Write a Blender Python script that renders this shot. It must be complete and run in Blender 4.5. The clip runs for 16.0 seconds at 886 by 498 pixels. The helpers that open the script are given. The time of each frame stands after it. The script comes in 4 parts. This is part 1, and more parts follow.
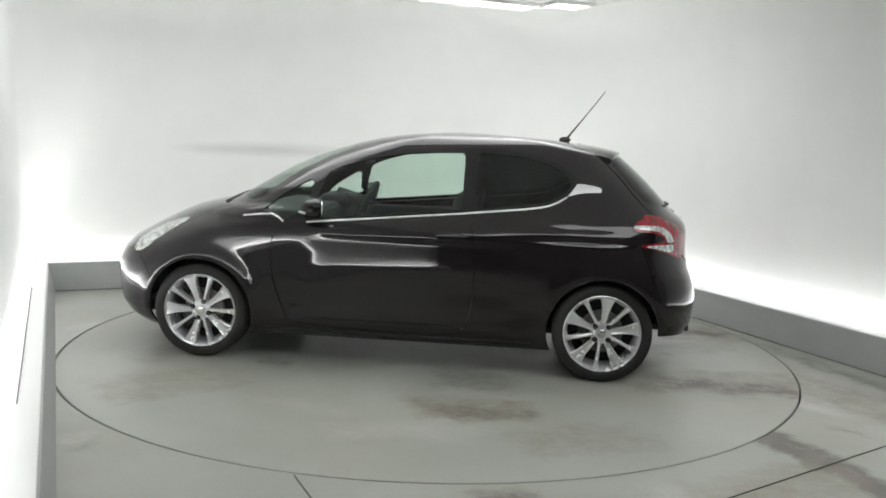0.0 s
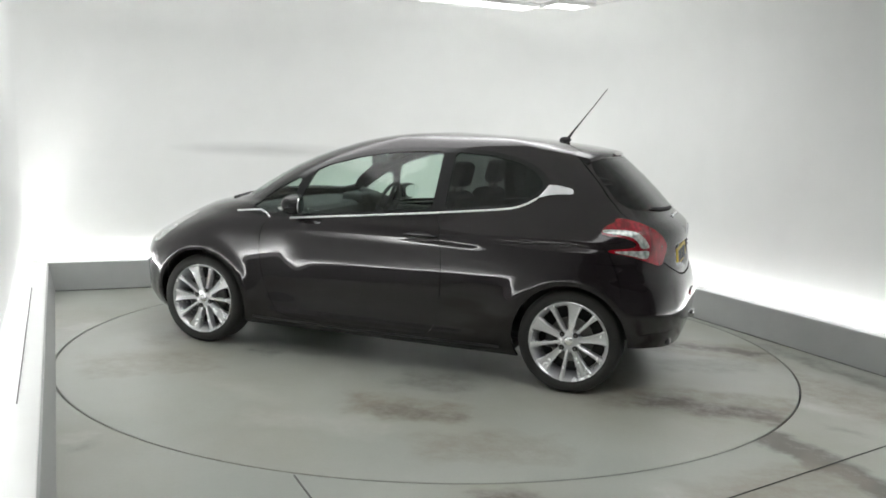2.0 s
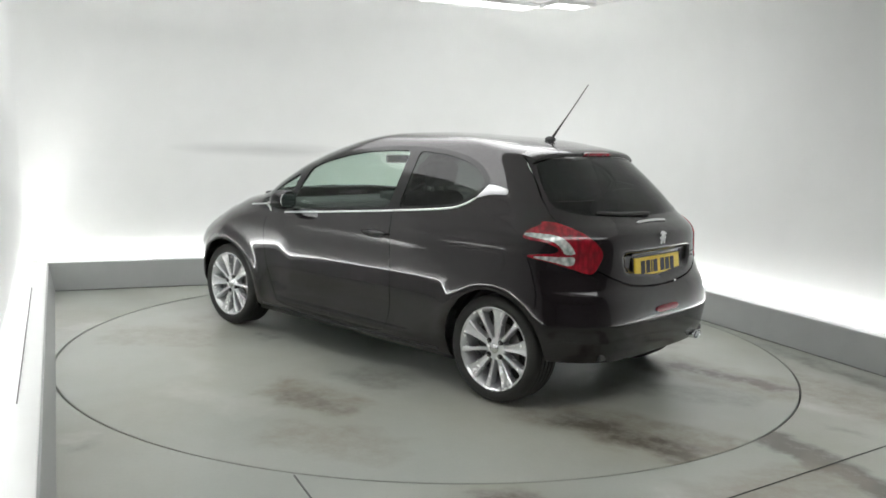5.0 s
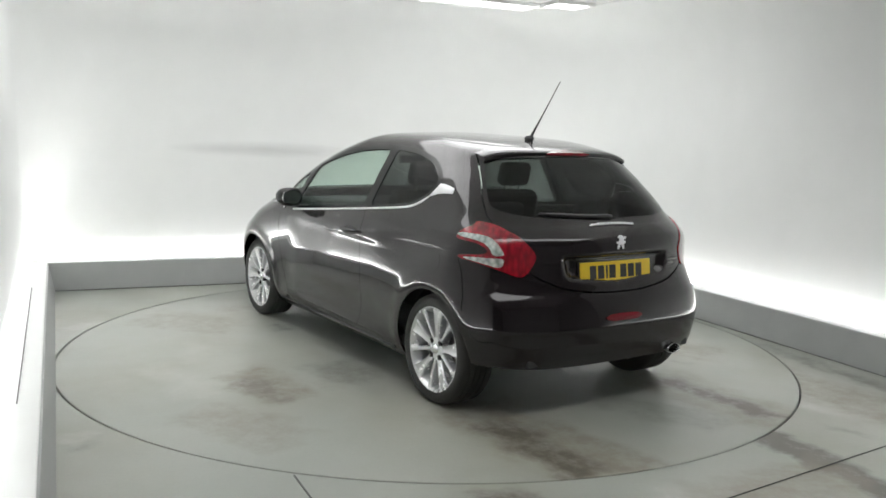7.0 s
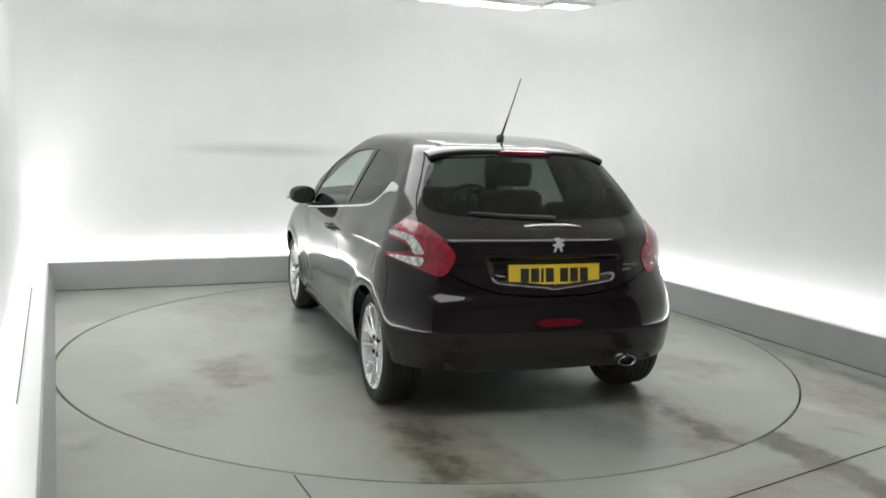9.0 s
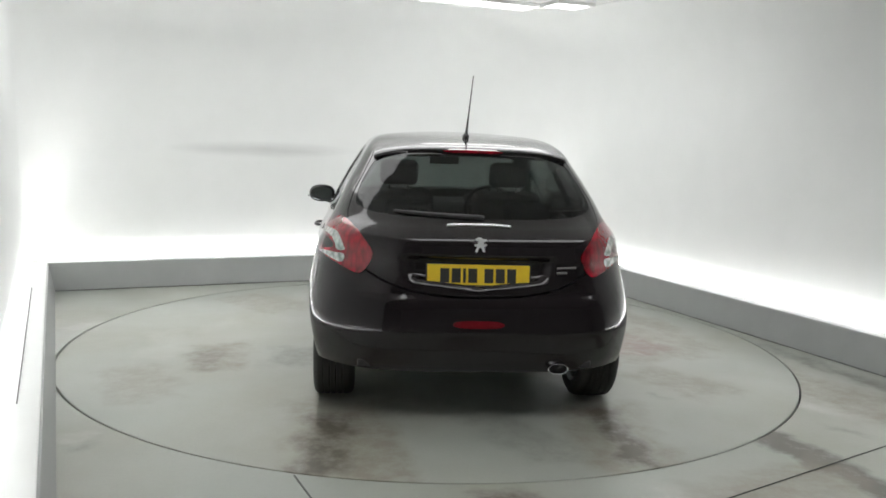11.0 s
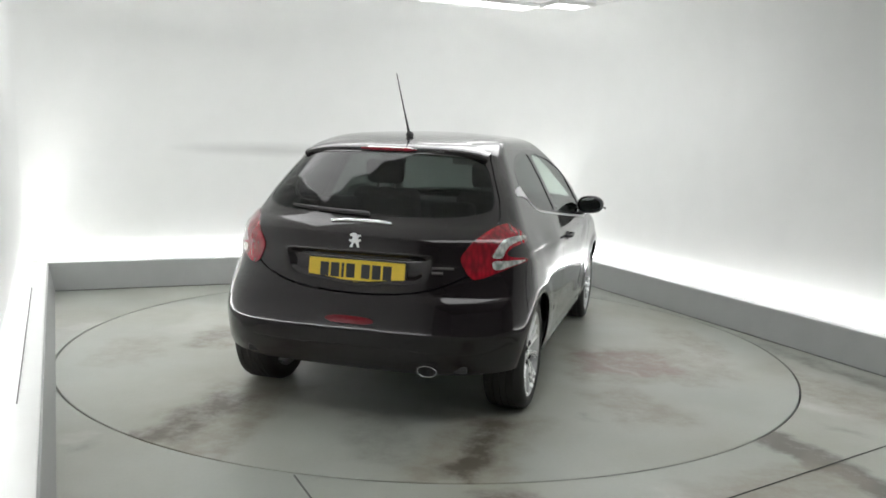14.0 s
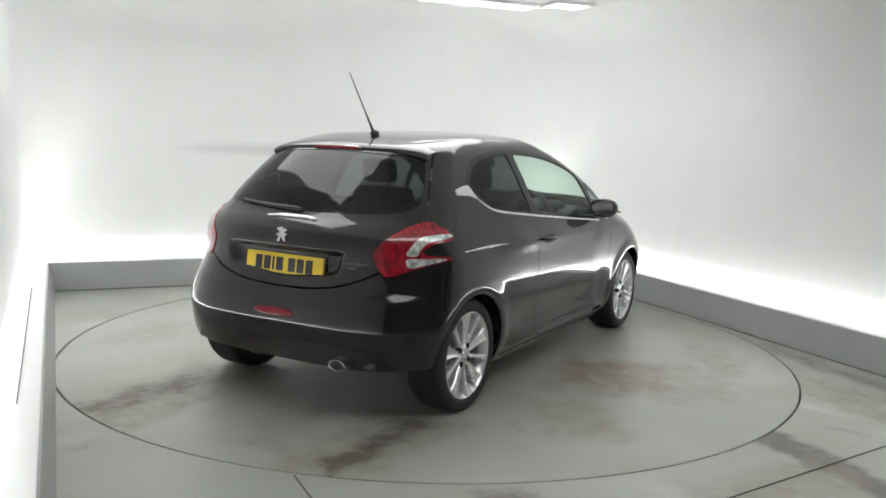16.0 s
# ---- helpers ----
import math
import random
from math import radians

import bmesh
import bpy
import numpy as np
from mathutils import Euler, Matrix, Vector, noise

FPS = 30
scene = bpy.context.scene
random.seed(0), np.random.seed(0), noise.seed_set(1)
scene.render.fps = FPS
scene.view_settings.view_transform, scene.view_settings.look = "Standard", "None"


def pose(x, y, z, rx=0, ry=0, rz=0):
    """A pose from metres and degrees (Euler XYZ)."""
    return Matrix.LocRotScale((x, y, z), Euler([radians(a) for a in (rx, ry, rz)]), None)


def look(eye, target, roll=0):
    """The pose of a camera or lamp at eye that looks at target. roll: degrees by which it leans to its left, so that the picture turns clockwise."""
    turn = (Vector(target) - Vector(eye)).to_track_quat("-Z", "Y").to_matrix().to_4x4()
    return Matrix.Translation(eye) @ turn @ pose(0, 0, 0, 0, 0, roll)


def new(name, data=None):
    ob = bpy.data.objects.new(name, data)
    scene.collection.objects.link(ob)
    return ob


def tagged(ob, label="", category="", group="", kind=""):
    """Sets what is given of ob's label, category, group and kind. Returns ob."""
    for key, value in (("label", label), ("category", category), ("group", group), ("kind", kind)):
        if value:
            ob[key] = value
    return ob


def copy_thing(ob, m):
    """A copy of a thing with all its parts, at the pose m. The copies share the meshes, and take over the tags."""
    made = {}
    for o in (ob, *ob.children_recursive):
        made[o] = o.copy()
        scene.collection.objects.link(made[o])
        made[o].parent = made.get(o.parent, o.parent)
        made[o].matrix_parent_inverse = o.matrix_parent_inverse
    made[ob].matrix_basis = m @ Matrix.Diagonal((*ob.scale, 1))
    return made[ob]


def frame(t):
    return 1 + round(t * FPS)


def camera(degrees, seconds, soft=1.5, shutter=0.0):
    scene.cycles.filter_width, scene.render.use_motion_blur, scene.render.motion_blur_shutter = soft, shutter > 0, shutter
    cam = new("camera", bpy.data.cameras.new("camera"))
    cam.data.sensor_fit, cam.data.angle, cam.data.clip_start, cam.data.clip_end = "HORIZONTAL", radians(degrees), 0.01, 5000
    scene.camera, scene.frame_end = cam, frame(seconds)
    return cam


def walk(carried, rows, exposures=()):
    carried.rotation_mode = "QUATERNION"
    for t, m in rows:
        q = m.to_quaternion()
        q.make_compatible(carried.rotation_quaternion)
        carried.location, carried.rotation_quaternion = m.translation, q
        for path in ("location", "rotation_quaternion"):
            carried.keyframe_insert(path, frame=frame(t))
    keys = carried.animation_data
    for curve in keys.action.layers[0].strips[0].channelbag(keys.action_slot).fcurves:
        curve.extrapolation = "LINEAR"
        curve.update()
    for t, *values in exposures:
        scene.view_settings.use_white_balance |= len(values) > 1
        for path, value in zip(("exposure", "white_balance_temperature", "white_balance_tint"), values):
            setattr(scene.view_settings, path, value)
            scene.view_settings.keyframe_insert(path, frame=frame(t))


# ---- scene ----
# camera: it stands still at a corner of the photo booth
cam = camera(55.2, 16.0, soft=1.7)
EYE = Vector((0, -5.873, 1.476))


def aim(yaw, pitch, roll):
    """Still camera pose from yaw (right of +y), pitch (up) and roll."""
    way = Vector((math.sin(radians(yaw)) * math.cos(radians(pitch)), math.cos(radians(yaw)) * math.cos(radians(pitch)), math.sin(radians(pitch))))
    return look(EYE, EYE + way, roll)


STAND = aim(0.715, -7.763, 1.988)
walk(cam, [(0, STAND), (16, STAND)], exposures=[(0, 0.0), (16, 0.0)])

# the booth's plan: u along the back wall, v into the depth
ROOM = pose(0, 0, 0, 0, 0, 24)
UL, UR, VB, VF, LEDGE, HS, HC = -2.44, 2.50, 2.60, -3.7, 0.17, 0.25, 2.72
GAPW = 0.045
WU0, WU1, WV1 = UL - LEDGE - GAPW, UR + LEDGE + GAPW, VB + LEDGE + GAPW

# ---- light: dim neutral world outside the closed booth ----
world = bpy.data.worlds.new("world")
scene.world = world
world.use_nodes = True
world.node_tree.nodes["Background"].inputs[0].default_value = (0.6, 0.65, 0.7, 1)
world.node_tree.nodes["Background"].inputs[1].default_value = 0.05
LED = 43.0        # glow of the strips behind the skirting
PANEL = 3.4       # glow of the ceiling panels


# ---- materials ----
def nodes_of(name):
    m = bpy.data.materials.new(name)
    m.use_nodes = True
    t = m.node_tree
    return m, t, t.nodes["Principled BSDF"]


def link(t, a, b):
    t.links.new(a, b)


def noise_tex(t, scale, detail=4.0, rough=0.55, coords="Object", stretch=None):
    tc = t.nodes.new("ShaderNodeTexCoord")
    n = t.nodes.new("ShaderNodeTexNoise")
    n.inputs["Scale"].default_value, n.inputs["Detail"].default_value, n.inputs["Roughness"].default_value = scale, detail, rough
    src = tc.outputs[coords]
    if stretch:
        mp = t.nodes.new("ShaderNodeMapping")
        mp.inputs["Scale"].default_value = stretch
        link(t, src, mp.inputs[0])
        src = mp.outputs[0]
    link(t, src, n.inputs["Vector"])
    return n.outputs["Fac"]


def ramp(t, fac, *stops):
    r = t.nodes.new("ShaderNodeValToRGB")
    els = r.color_ramp.elements
    while len(els) < len(stops):
        els.new(0.5)
    for e, (pos, col) in zip(els, stops):
        e.position, e.color = pos, (*col, 1) if len(col) == 3 else col
    link(t, fac, r.inputs[0])
    return r.outputs["Color"]


def g(v):
    return (v, v, v)


def mathn(t, op, a, b=None, clamp=False):
    n = t.nodes.new("ShaderNodeMath")
    n.operation, n.use_clamp = op, clamp
    for i, v in enumerate((a, b)):
        if v is None:
            continue
        if isinstance(v, (int, float)):
            n.inputs[i].default_value = v
        else:
            link(t, v, n.inputs[i])
    return n.outputs[0]


def mixc(t, fac, a, b):
    n = t.nodes.new("ShaderNodeMix")
    n.data_type = "RGBA"
    for sock, v in ((n.inputs[0], fac), (n.inputs[6], a), (n.inputs[7], b)):
        if isinstance(v, (int, float)):
            sock.default_value = v
        elif isinstance(v, tuple):
            sock.default_value = (*v, 1)
        else:
            link(t, v, sock)
    return n.outputs[2]


def bump(t, bsdf, height, strength=0.2, dist=0.002):
    b = t.nodes.new("ShaderNodeBump")
    b.inputs["Strength"].default_value, b.inputs["Distance"].default_value = strength, dist
    link(t, height, b.inputs["Height"])
    link(t, b.outputs[0], bsdf.inputs["Normal"])


def plain(name, col, rough=0.5, metal=0.0, coat=0.0, var=0.15, scale=30.0, bumped=0.0, spec=None):
    """A surface with slight variation of tone and gloss at two scales."""
    m, t, b = nodes_of(name)
    f = mathn(t, "ADD", mathn(t, "MULTIPLY", noise_tex(t, scale), 0.6), mathn(t, "MULTIPLY", noise_tex(t, scale / 9), 0.4))
    link(t, ramp(t, f, (0.3, tuple(c * (1 - var) for c in col)), (0.7, tuple(min(1, c * (1 + var)) for c in col))), b.inputs["Base Color"])
    link(t, ramp(t, f, (0.3, g(max(0, rough * 0.88))), (0.7, g(min(1, rough * 1.12)))), b.inputs["Roughness"])
    b.inputs["Metallic"].default_value = metal
    b.inputs["Coat Weight"].default_value = coat
    b.inputs["Coat Roughness"].default_value = 0.04
    if spec is not None:
        b.inputs["Specular IOR Level"].default_value = spec
    if bumped:
        bump(t, b, noise_tex(t, scale * 4), bumped)
    return m


def glow(name, col, strength):
    m, t, b = nodes_of(name)
    b.inputs["Base Color"].default_value = (0.9, 0.9, 0.9, 1)
    b.inputs["Emission Color"].default_value = (*col, 1)
    b.inputs["Emission Strength"].default_value = strength
    return m


def glass(name, tint):
    m, t, b = nodes_of(name)
    out = t.nodes["Material Output"]
    tr = t.nodes.new("ShaderNodeBsdfTransparent")
    tr.inputs[0].default_value = (*tint, 1)
    gl = t.nodes.new("ShaderNodeBsdfGlossy")
    gl.inputs["Roughness"].default_value = 0.0
    lw = t.nodes.new("ShaderNodeLayerWeight")
    lw.inputs["Blend"].default_value = 0.5
    gloss_part = mathn(t, "ADD", mathn(t, "MULTIPLY", mathn(t, "POWER", lw.outputs["Facing"], 5.0), 0.94), 0.04, clamp=True)
    mx = t.nodes.new("ShaderNodeMixShader")
    link(t, gloss_part, mx.inputs[0])
    link(t, tr.outputs[0], mx.inputs[1])
    link(t, gl.outputs[0], mx.inputs[2])
    link(t, mx.outputs[0], out.inputs[0])
    return m


def strip_mask(t, pos, cx, cy, ang, hx, hy, soft=0.11):
    """1 inside a strip on the floor (centre, turn in degrees, half sizes), fading at its rim."""
    mp = t.nodes.new("ShaderNodeMapping")
    mp.vector_type = "TEXTURE"
    mp.inputs["Location"].default_value = (cx, cy, 0)
    mp.inputs["Rotation"].default_value = (0, 0, radians(ang))
    mp.inputs["Scale"].default_value = (hx, hy, 1)
    link(t, pos, mp.inputs[0])
    s = t.nodes.new("ShaderNodeSeparateXYZ")
    link(t, mp.outputs[0], s.inputs[0])
    m = None
    for i, h in ((0, hx), (1, hy)):
        a = mathn(t, "ABSOLUTE", s.outputs[i])
        e = mathn(t, "DIVIDE", mathn(t, "SUBTRACT", 1.0, a), max(soft / h, 0.05), clamp=True)
        m = e if m is None else mathn(t, "MULTIPLY", m, e)
    return m


def floor_material(name, stains, base=(0.345, 0.366, 0.330)):
    """Grey-green painted concrete, worn to a dull shine, with dirt washes, pale wear and tyre marks."""
    m, t, b = nodes_of(name)
    tc = t.nodes.new("ShaderNodeTexCoord")
    wob = t.nodes.new("ShaderNodeTexNoise")
    wob.inputs["Scale"].default_value, wob.inputs["Detail"].default_value = 4.5, 4.0
    link(t, tc.outputs["Object"], wob.inputs["Vector"])
    off = t.nodes.new("ShaderNodeVectorMath")
    off.operation = "MULTIPLY_ADD"
    off.inputs[1].default_value = (0.34, 0.34, 0.0)
    off.inputs[2].default_value = (-0.17, -0.17, 0.0)
    link(t, wob.outputs["Color"], off.inputs[0])
    add = t.nodes.new("ShaderNodeVectorMath")
    link(t, tc.outputs["Object"], add.inputs[0])
    link(t, off.outputs[0], add.inputs[1])
    pos = add.outputs[0]
    big, mid, fine = noise_tex(t, 0.55, 3), noise_tex(t, 3.5, 6, 0.65), noise_tex(t, 60, 3)
    col = ramp(t, big, (0.3, tuple(c * 0.92 for c in base)), (0.7, tuple(c * 1.08 for c in base)))
    # brown dust washed out in large soft patches
    warm = mathn(t, "MULTIPLY", ramp(t, noise_tex(t, 0.8, 5, 0.5), (0.40, g(0)), (0.72, g(1))), ramp(t, mid, (0.25, g(0.5)), (0.75, g(1))))
    col = mixc(t, mathn(t, "MULTIPLY", warm, 0.62), col, (base[0] * 0.86, base[1] * 0.73, base[2] * 0.58))
    # pale worn patches and scuffs
    pale = mathn(t, "MULTIPLY", ramp(t, noise_tex(t, 1.1, 5, 0.52), (0.45, g(0)), (0.78, g(1))), ramp(t, mid, (0.25, g(0.4)), (0.75, g(1))))
    col = mixc(t, mathn(t, "MULTIPLY", pale, 0.40), col, (0.45, 0.46, 0.43))
    col = mixc(t, mathn(t, "MULTIPLY", ramp(t, fine, (0.4, g(0)), (0.8, g(1))), 0.15), col, tuple(c * 0.7 for c in base))
    rough = mathn(t, "ADD", mathn(t, "MULTIPLY", mid, 0.12), 0.255)
    rough = mathn(t, "ADD", rough, mathn(t, "MULTIPLY", warm, 0.12))
    breakup = noise_tex(t, 7, 7, 0.72)
    for cx, cy, ang, hx, hy, tone, amount in stains:
        k = strip_mask(t, pos, cx, cy, ang, hx, hy)
        k = mathn(t, "MULTIPLY", k, amount)
        k = mathn(t, "MULTIPLY", k, ramp(t, breakup, (0.34, g(0.22)), (0.60, g(1))), clamp=True)
        col = mixc(t, k, col, tone)
    link(t, col, b.inputs["Base Color"])
    link(t, rough, b.inputs["Roughness"])
    bump(t, b, mathn(t, "ADD", mid, mathn(t, "MULTIPLY", fine, 0.3)), 0.07, 0.004)
    return m


M = {}
M["wall"] = plain("white_cyclorama_paint", (0.74, 0.75, 0.74), 0.6, var=0.03, scale=3, bumped=0.02)
M["ceiling"] = plain("white_ceiling_paint", (0.86, 0.865, 0.855), 0.7, var=0.02, scale=4)
M["skirt"] = plain("grey_skirting_paint", (0.36, 0.37, 0.365), 0.45, var=0.06, scale=5)
M["ledge"] = plain("white_ledge_paint", (0.8, 0.81, 0.8), 0.5, var=0.03, scale=5)
M["gap"] = plain("dark_joint", (0.03, 0.03, 0.03), 0.8)
M["joint_fill"] = plain("joint_filler", (0.2, 0.21, 0.19), 0.7)
M["saw"] = plain("saw_cut_and_shadow_line", (0.12, 0.125, 0.115), 0.8)
M["led"] = glow("led_glow", (1.0, 1.0, 0.995), LED)
M["panel"] = glow("ceiling_panel_glow", (0.995, 1.0, 1.0), PANEL)
M["front"] = plain("added_bay_wall_grey", (0.55, 0.55, 0.54), 0.7, var=0.05, scale=3)
M["roof"] = plain("added_bay_roof_grey", (0.2, 0.2, 0.2), 0.8)


def wall_band_material():
    """A soft grey band: mostly clear, with grey in streaks."""
    m, t, b = nodes_of("wall_grey_band")
    b.inputs["Base Color"].default_value = (0.5, 0.51, 0.5, 1)
    b.inputs["Roughness"].default_value = 0.7
    tc = t.nodes.new("ShaderNodeTexCoord")
    k = None
    for c, h in (((WU0 + 2.1, 0, 1.262), 0.95),):
        mp = t.nodes.new("ShaderNodeMapping")
        mp.vector_type = "TEXTURE"
        mp.inputs["Location"].default_value = c
        mp.inputs["Scale"].default_value = (h, 20, 0.085)
        link(t, tc.outputs["Object"], mp.inputs[0])
        gr = t.nodes.new("ShaderNodeTexGradient")
        gr.gradient_type = "SPHERICAL"
        link(t, mp.outputs[0], gr.inputs[0])
        k = gr.outputs["Fac"]
    k = mathn(t, "MULTIPLY", ramp(t, k, (0.0, g(0)), (0.9, g(0.32))), ramp(t, noise_tex(t, 3, 4, 0.6, "Object", (1, 1, 8)), (0.3, g(0.5)), (0.7, g(1))))
    link(t, k, b.inputs["Alpha"])
    return m


M["grey_band"] = wall_band_material()
BROWN, DARK, PINK, PALE, WASH = (0.10, 0.086, 0.066), (0.10, 0.10, 0.09), (0.225, 0.155, 0.13), (0.50, 0.51, 0.48), (0.23, 0.205, 0.16)
M["table"] = floor_material("turntable_paint", [
    (-1.85, 0.55, 4, 0.62, 0.34, WASH, 0.8), (-1.85, -0.80, 2, 0.60, 0.30, WASH, 0.7), (-1.95, 0.64, 0, 0.44, 0.17, BROWN, 1.1), (-1.86, -0.83, 2, 0.47, 0.13, BROWN, 1.5), (-1.85, -0.3, 25, 0.4, 0.2, BROWN, 0.35),
    (0.0, -1.42, 15, 0.50, 0.50, WASH, 0.7), (0.0, -1.36, 15, 0.36, 0.40, PINK, 0.9), (-0.16, -1.36, 35, 0.20, 0.05, PALE, 0.9), (0.27, -1.14, 20, 0.14, 0.08, PALE, 0.9), (-1.21, -1.26, 60, 0.10, 0.05, DARK, 1.1), (-0.4, 1.38, 8, 0.40, 0.22, WASH, 0.9),
    (-0.5, 1.42, 8, 0.30, 0.14, BROWN, 0.6), (-0.11, 1.8, 10, 0.45, 0.16, PALE, 0.35), (0.45, 1.55, -15, 0.35, 0.12, PALE, 0.25), (0.3, -1.95, 10, 0.5, 0.18, WASH, 0.7), (-1.0, 1.75, 20, 0.4, 0.25, WASH, 0.6), (1.35, 1.3, 40, 0.45, 0.3, WASH, 0.6),
    (-0.4, 0.9, 0, 0.3, 0.22, BROWN, 0.5), (0.92, 0.74, 0, 0.16, 0.12, DARK, 0.7), (-0.9, -1.5, 40, 0.4, 0.25, WASH, 0.7), (0.9, -1.75, 30, 0.4, 0.2, WASH, 0.7), (1.6, 0.6, 70, 0.4, 0.2, WASH, 0.6)])
# the two long DARK strips darken the floor along the right skirting
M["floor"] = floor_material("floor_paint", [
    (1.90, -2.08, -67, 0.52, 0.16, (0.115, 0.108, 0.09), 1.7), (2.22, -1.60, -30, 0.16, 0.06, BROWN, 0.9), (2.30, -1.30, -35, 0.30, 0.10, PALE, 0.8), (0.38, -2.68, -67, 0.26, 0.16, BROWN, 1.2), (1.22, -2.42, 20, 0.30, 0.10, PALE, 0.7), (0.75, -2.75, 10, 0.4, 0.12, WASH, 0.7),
    (-1.58, -2.10, 30, 0.13, 0.10, DARK, 0.55), (-1.66, -2.02, 30, 0.16, 0.05, PALE, 0.9), (-2.54, 0.21, 60, 0.22, 0.10, PALE, 0.9), (-2.60, 0.10, 60, 0.16, 0.05, DARK, 0.6), (2.55, 0.0, -66, 1.7, 0.13, DARK, 0.6), (2.72, -0.55, -66, 0.5, 0.10, BROWN, 0.7), (1.53, 1.98, -66, 0.6, 0.10, DARK, 0.5), (2.45, -0.95, -60, 0.7, 0.30, WASH, 0.8), (1.55, -2.35, 25, 0.5, 0.22, WASH, 0.7), (2.75, -1.6, -40, 0.5, 0.2, WASH, 0.7)])


def paint_material():
    m, t, b = nodes_of("aubergine_black_metallic_paint")
    flake = noise_tex(t, 900, 2)
    link(t, ramp(t, flake, (0.35, (0.0075, 0.0056, 0.0065)), (0.7, (0.0175, 0.0132, 0.0152))), b.inputs["Base Color"])
    b.inputs["Metallic"].default_value = 0.3
    b.inputs["Specular IOR Level"].default_value = 0.05
    b.inputs["Coat IOR"].default_value = 1.53
    b.inputs["Roughness"].default_value = 0.4
    b.inputs["Coat Weight"].default_value = 1.0
    link(t, ramp(t, noise_tex(t, 6), (0.3, g(0.015)), (0.7, g(0.05))), b.inputs["Coat Roughness"])
    return m


M["paint"] = paint_material()
M["gloss_black"] = plain("gloss_black_plastic", (0.01, 0.01, 0.011), 0.18, spec=0.4)
M["black"] = plain("matt_black_plastic", (0.022, 0.022, 0.023), 0.55, bumped=0.1, scale=60)
M["rubber"] = plain("tyre_rubber", (0.018, 0.018, 0.017), 0.7, var=0.25, bumped=0.2)
M["alloy"] = plain("silver_alloy", (0.80, 0.81, 0.82), 0.26, metal=0.55, coat=0.5, var=0.05)
# black that stands in for the shade deep inside the wheel
M["wheel_shade"] = plain("wheel_shade_black", (0.012, 0.012, 0.012), 0.8)
M["silver"] = plain("bright_silver", (0.75, 0.76, 0.77), 0.3, metal=0.3, coat=0.4, var=0.05)
M["disc"] = plain("brake_disc_steel", (0.16, 0.155, 0.15), 0.4, metal=0.9)
M["chrome"] = plain("satin_chrome", (0.82, 0.83, 0.84), 0.16, metal=1.0, var=0.03)
M["mirror"] = plain("mirror_glass", (0.85, 0.88, 0.87), 0.02, metal=1.0, var=0.01)
M["glass"] = glass("green_tinted_glass", (0.76, 0.86, 0.80))
M["privacy"] = glass("dark_tinted_glass", (0.08, 0.09, 0.087))
M["cabin"] = plain("charcoal_seat_cloth", (0.028, 0.028, 0.031), 0.85, scale=12)
M["cabin_grey"] = plain("grey_cabin_lining", (0.16, 0.165, 0.16), 0.8)
M["darkred"] = plain("dark_red_lamp_lens", (0.13, 0.005, 0.010), 0.2, spec=0.3)


def lens_material(name, lo, hi, scale, stretch, metal):
    """A glossy moulded lens whose ribs and facets show as small cells of tone."""
    m, t, b = nodes_of(name)
    tc = t.nodes.new("ShaderNodeTexCoord")
    mp = t.nodes.new("ShaderNodeMapping")
    mp.inputs["Scale"].default_value = stretch
    link(t, tc.outputs["Object"], mp.inputs[0])
    v = t.nodes.new("ShaderNodeTexVoronoi")
    v.inputs["Scale"].default_value = scale
    link(t, mp.outputs[0], v.inputs["Vector"])
    k = mathn(t, "ADD", mathn(t, "MULTIPLY", v.outputs["Distance"], 0.7), mathn(t, "MULTIPLY", noise_tex(t, 14), 0.5))
    link(t, ramp(t, k, (0.25, hi), (0.8, lo)), b.inputs["Base Color"])
    b.inputs["Roughness"].default_value = 0.22
    b.inputs["Metallic"].default_value = metal
    b.inputs["Coat Weight"].default_value = 1.0
    b.inputs["Coat Roughness"].default_value = 0.03
    bump(t, b, v.outputs["Distance"], 0.35, 0.003)
    return m


M["red"] = lens_material("red_lamp_lens", (0.15, 0.0015, 0.008), (0.40, 0.004, 0.018), 45, (1, 1, 0.35), 0.0)
M["clear"] = lens_material("clear_lamp_reflector", (0.30, 0.33, 0.31), (0.92, 0.92, 0.90), 38, (1, 1, 0.8), 0.25)
M["yellow"] = plain("yellow_number_plate", (0.78, 0.55, 0.03), 0.4, coat=0.3, var=0.05)
M["ink"] = plain("black_plate_ink", (0.02, 0.02, 0.02), 0.5)


# ---- mesh helpers ----
def mesh_ob(name, verts, faces, mat, parent=None, normals=None, smooth=False):
    me = bpy.data.meshes.new(name)
    me.from_pydata([tuple(v) for v in verts], [], faces)
    me.materials.append(mat)
    if smooth or normals is not None:
        me.polygons.foreach_set("use_smooth", [True] * len(me.polygons))
    if normals is not None:
        me.normals_split_custom_set_from_vertices([tuple(n) for n in normals])
    me.update()
    ob = new(name, me)
    if parent:
        ob.parent = parent
    return ob


def part(name, bm, mat, parent=None, label="", smooth=False):
    """Links a bmesh as one mesh object under a thing or a part."""
    me = bpy.data.meshes.new(name)
    bm.normal_update()
    bm.to_mesh(me)
    bm.free()
    me.materials.append(mat)
    if smooth:
        me.polygons.foreach_set("use_smooth", [True] * len(me.polygons))
    ob = new(name, me)
    if parent:
        ob.parent = parent
    return tagged(ob, label)


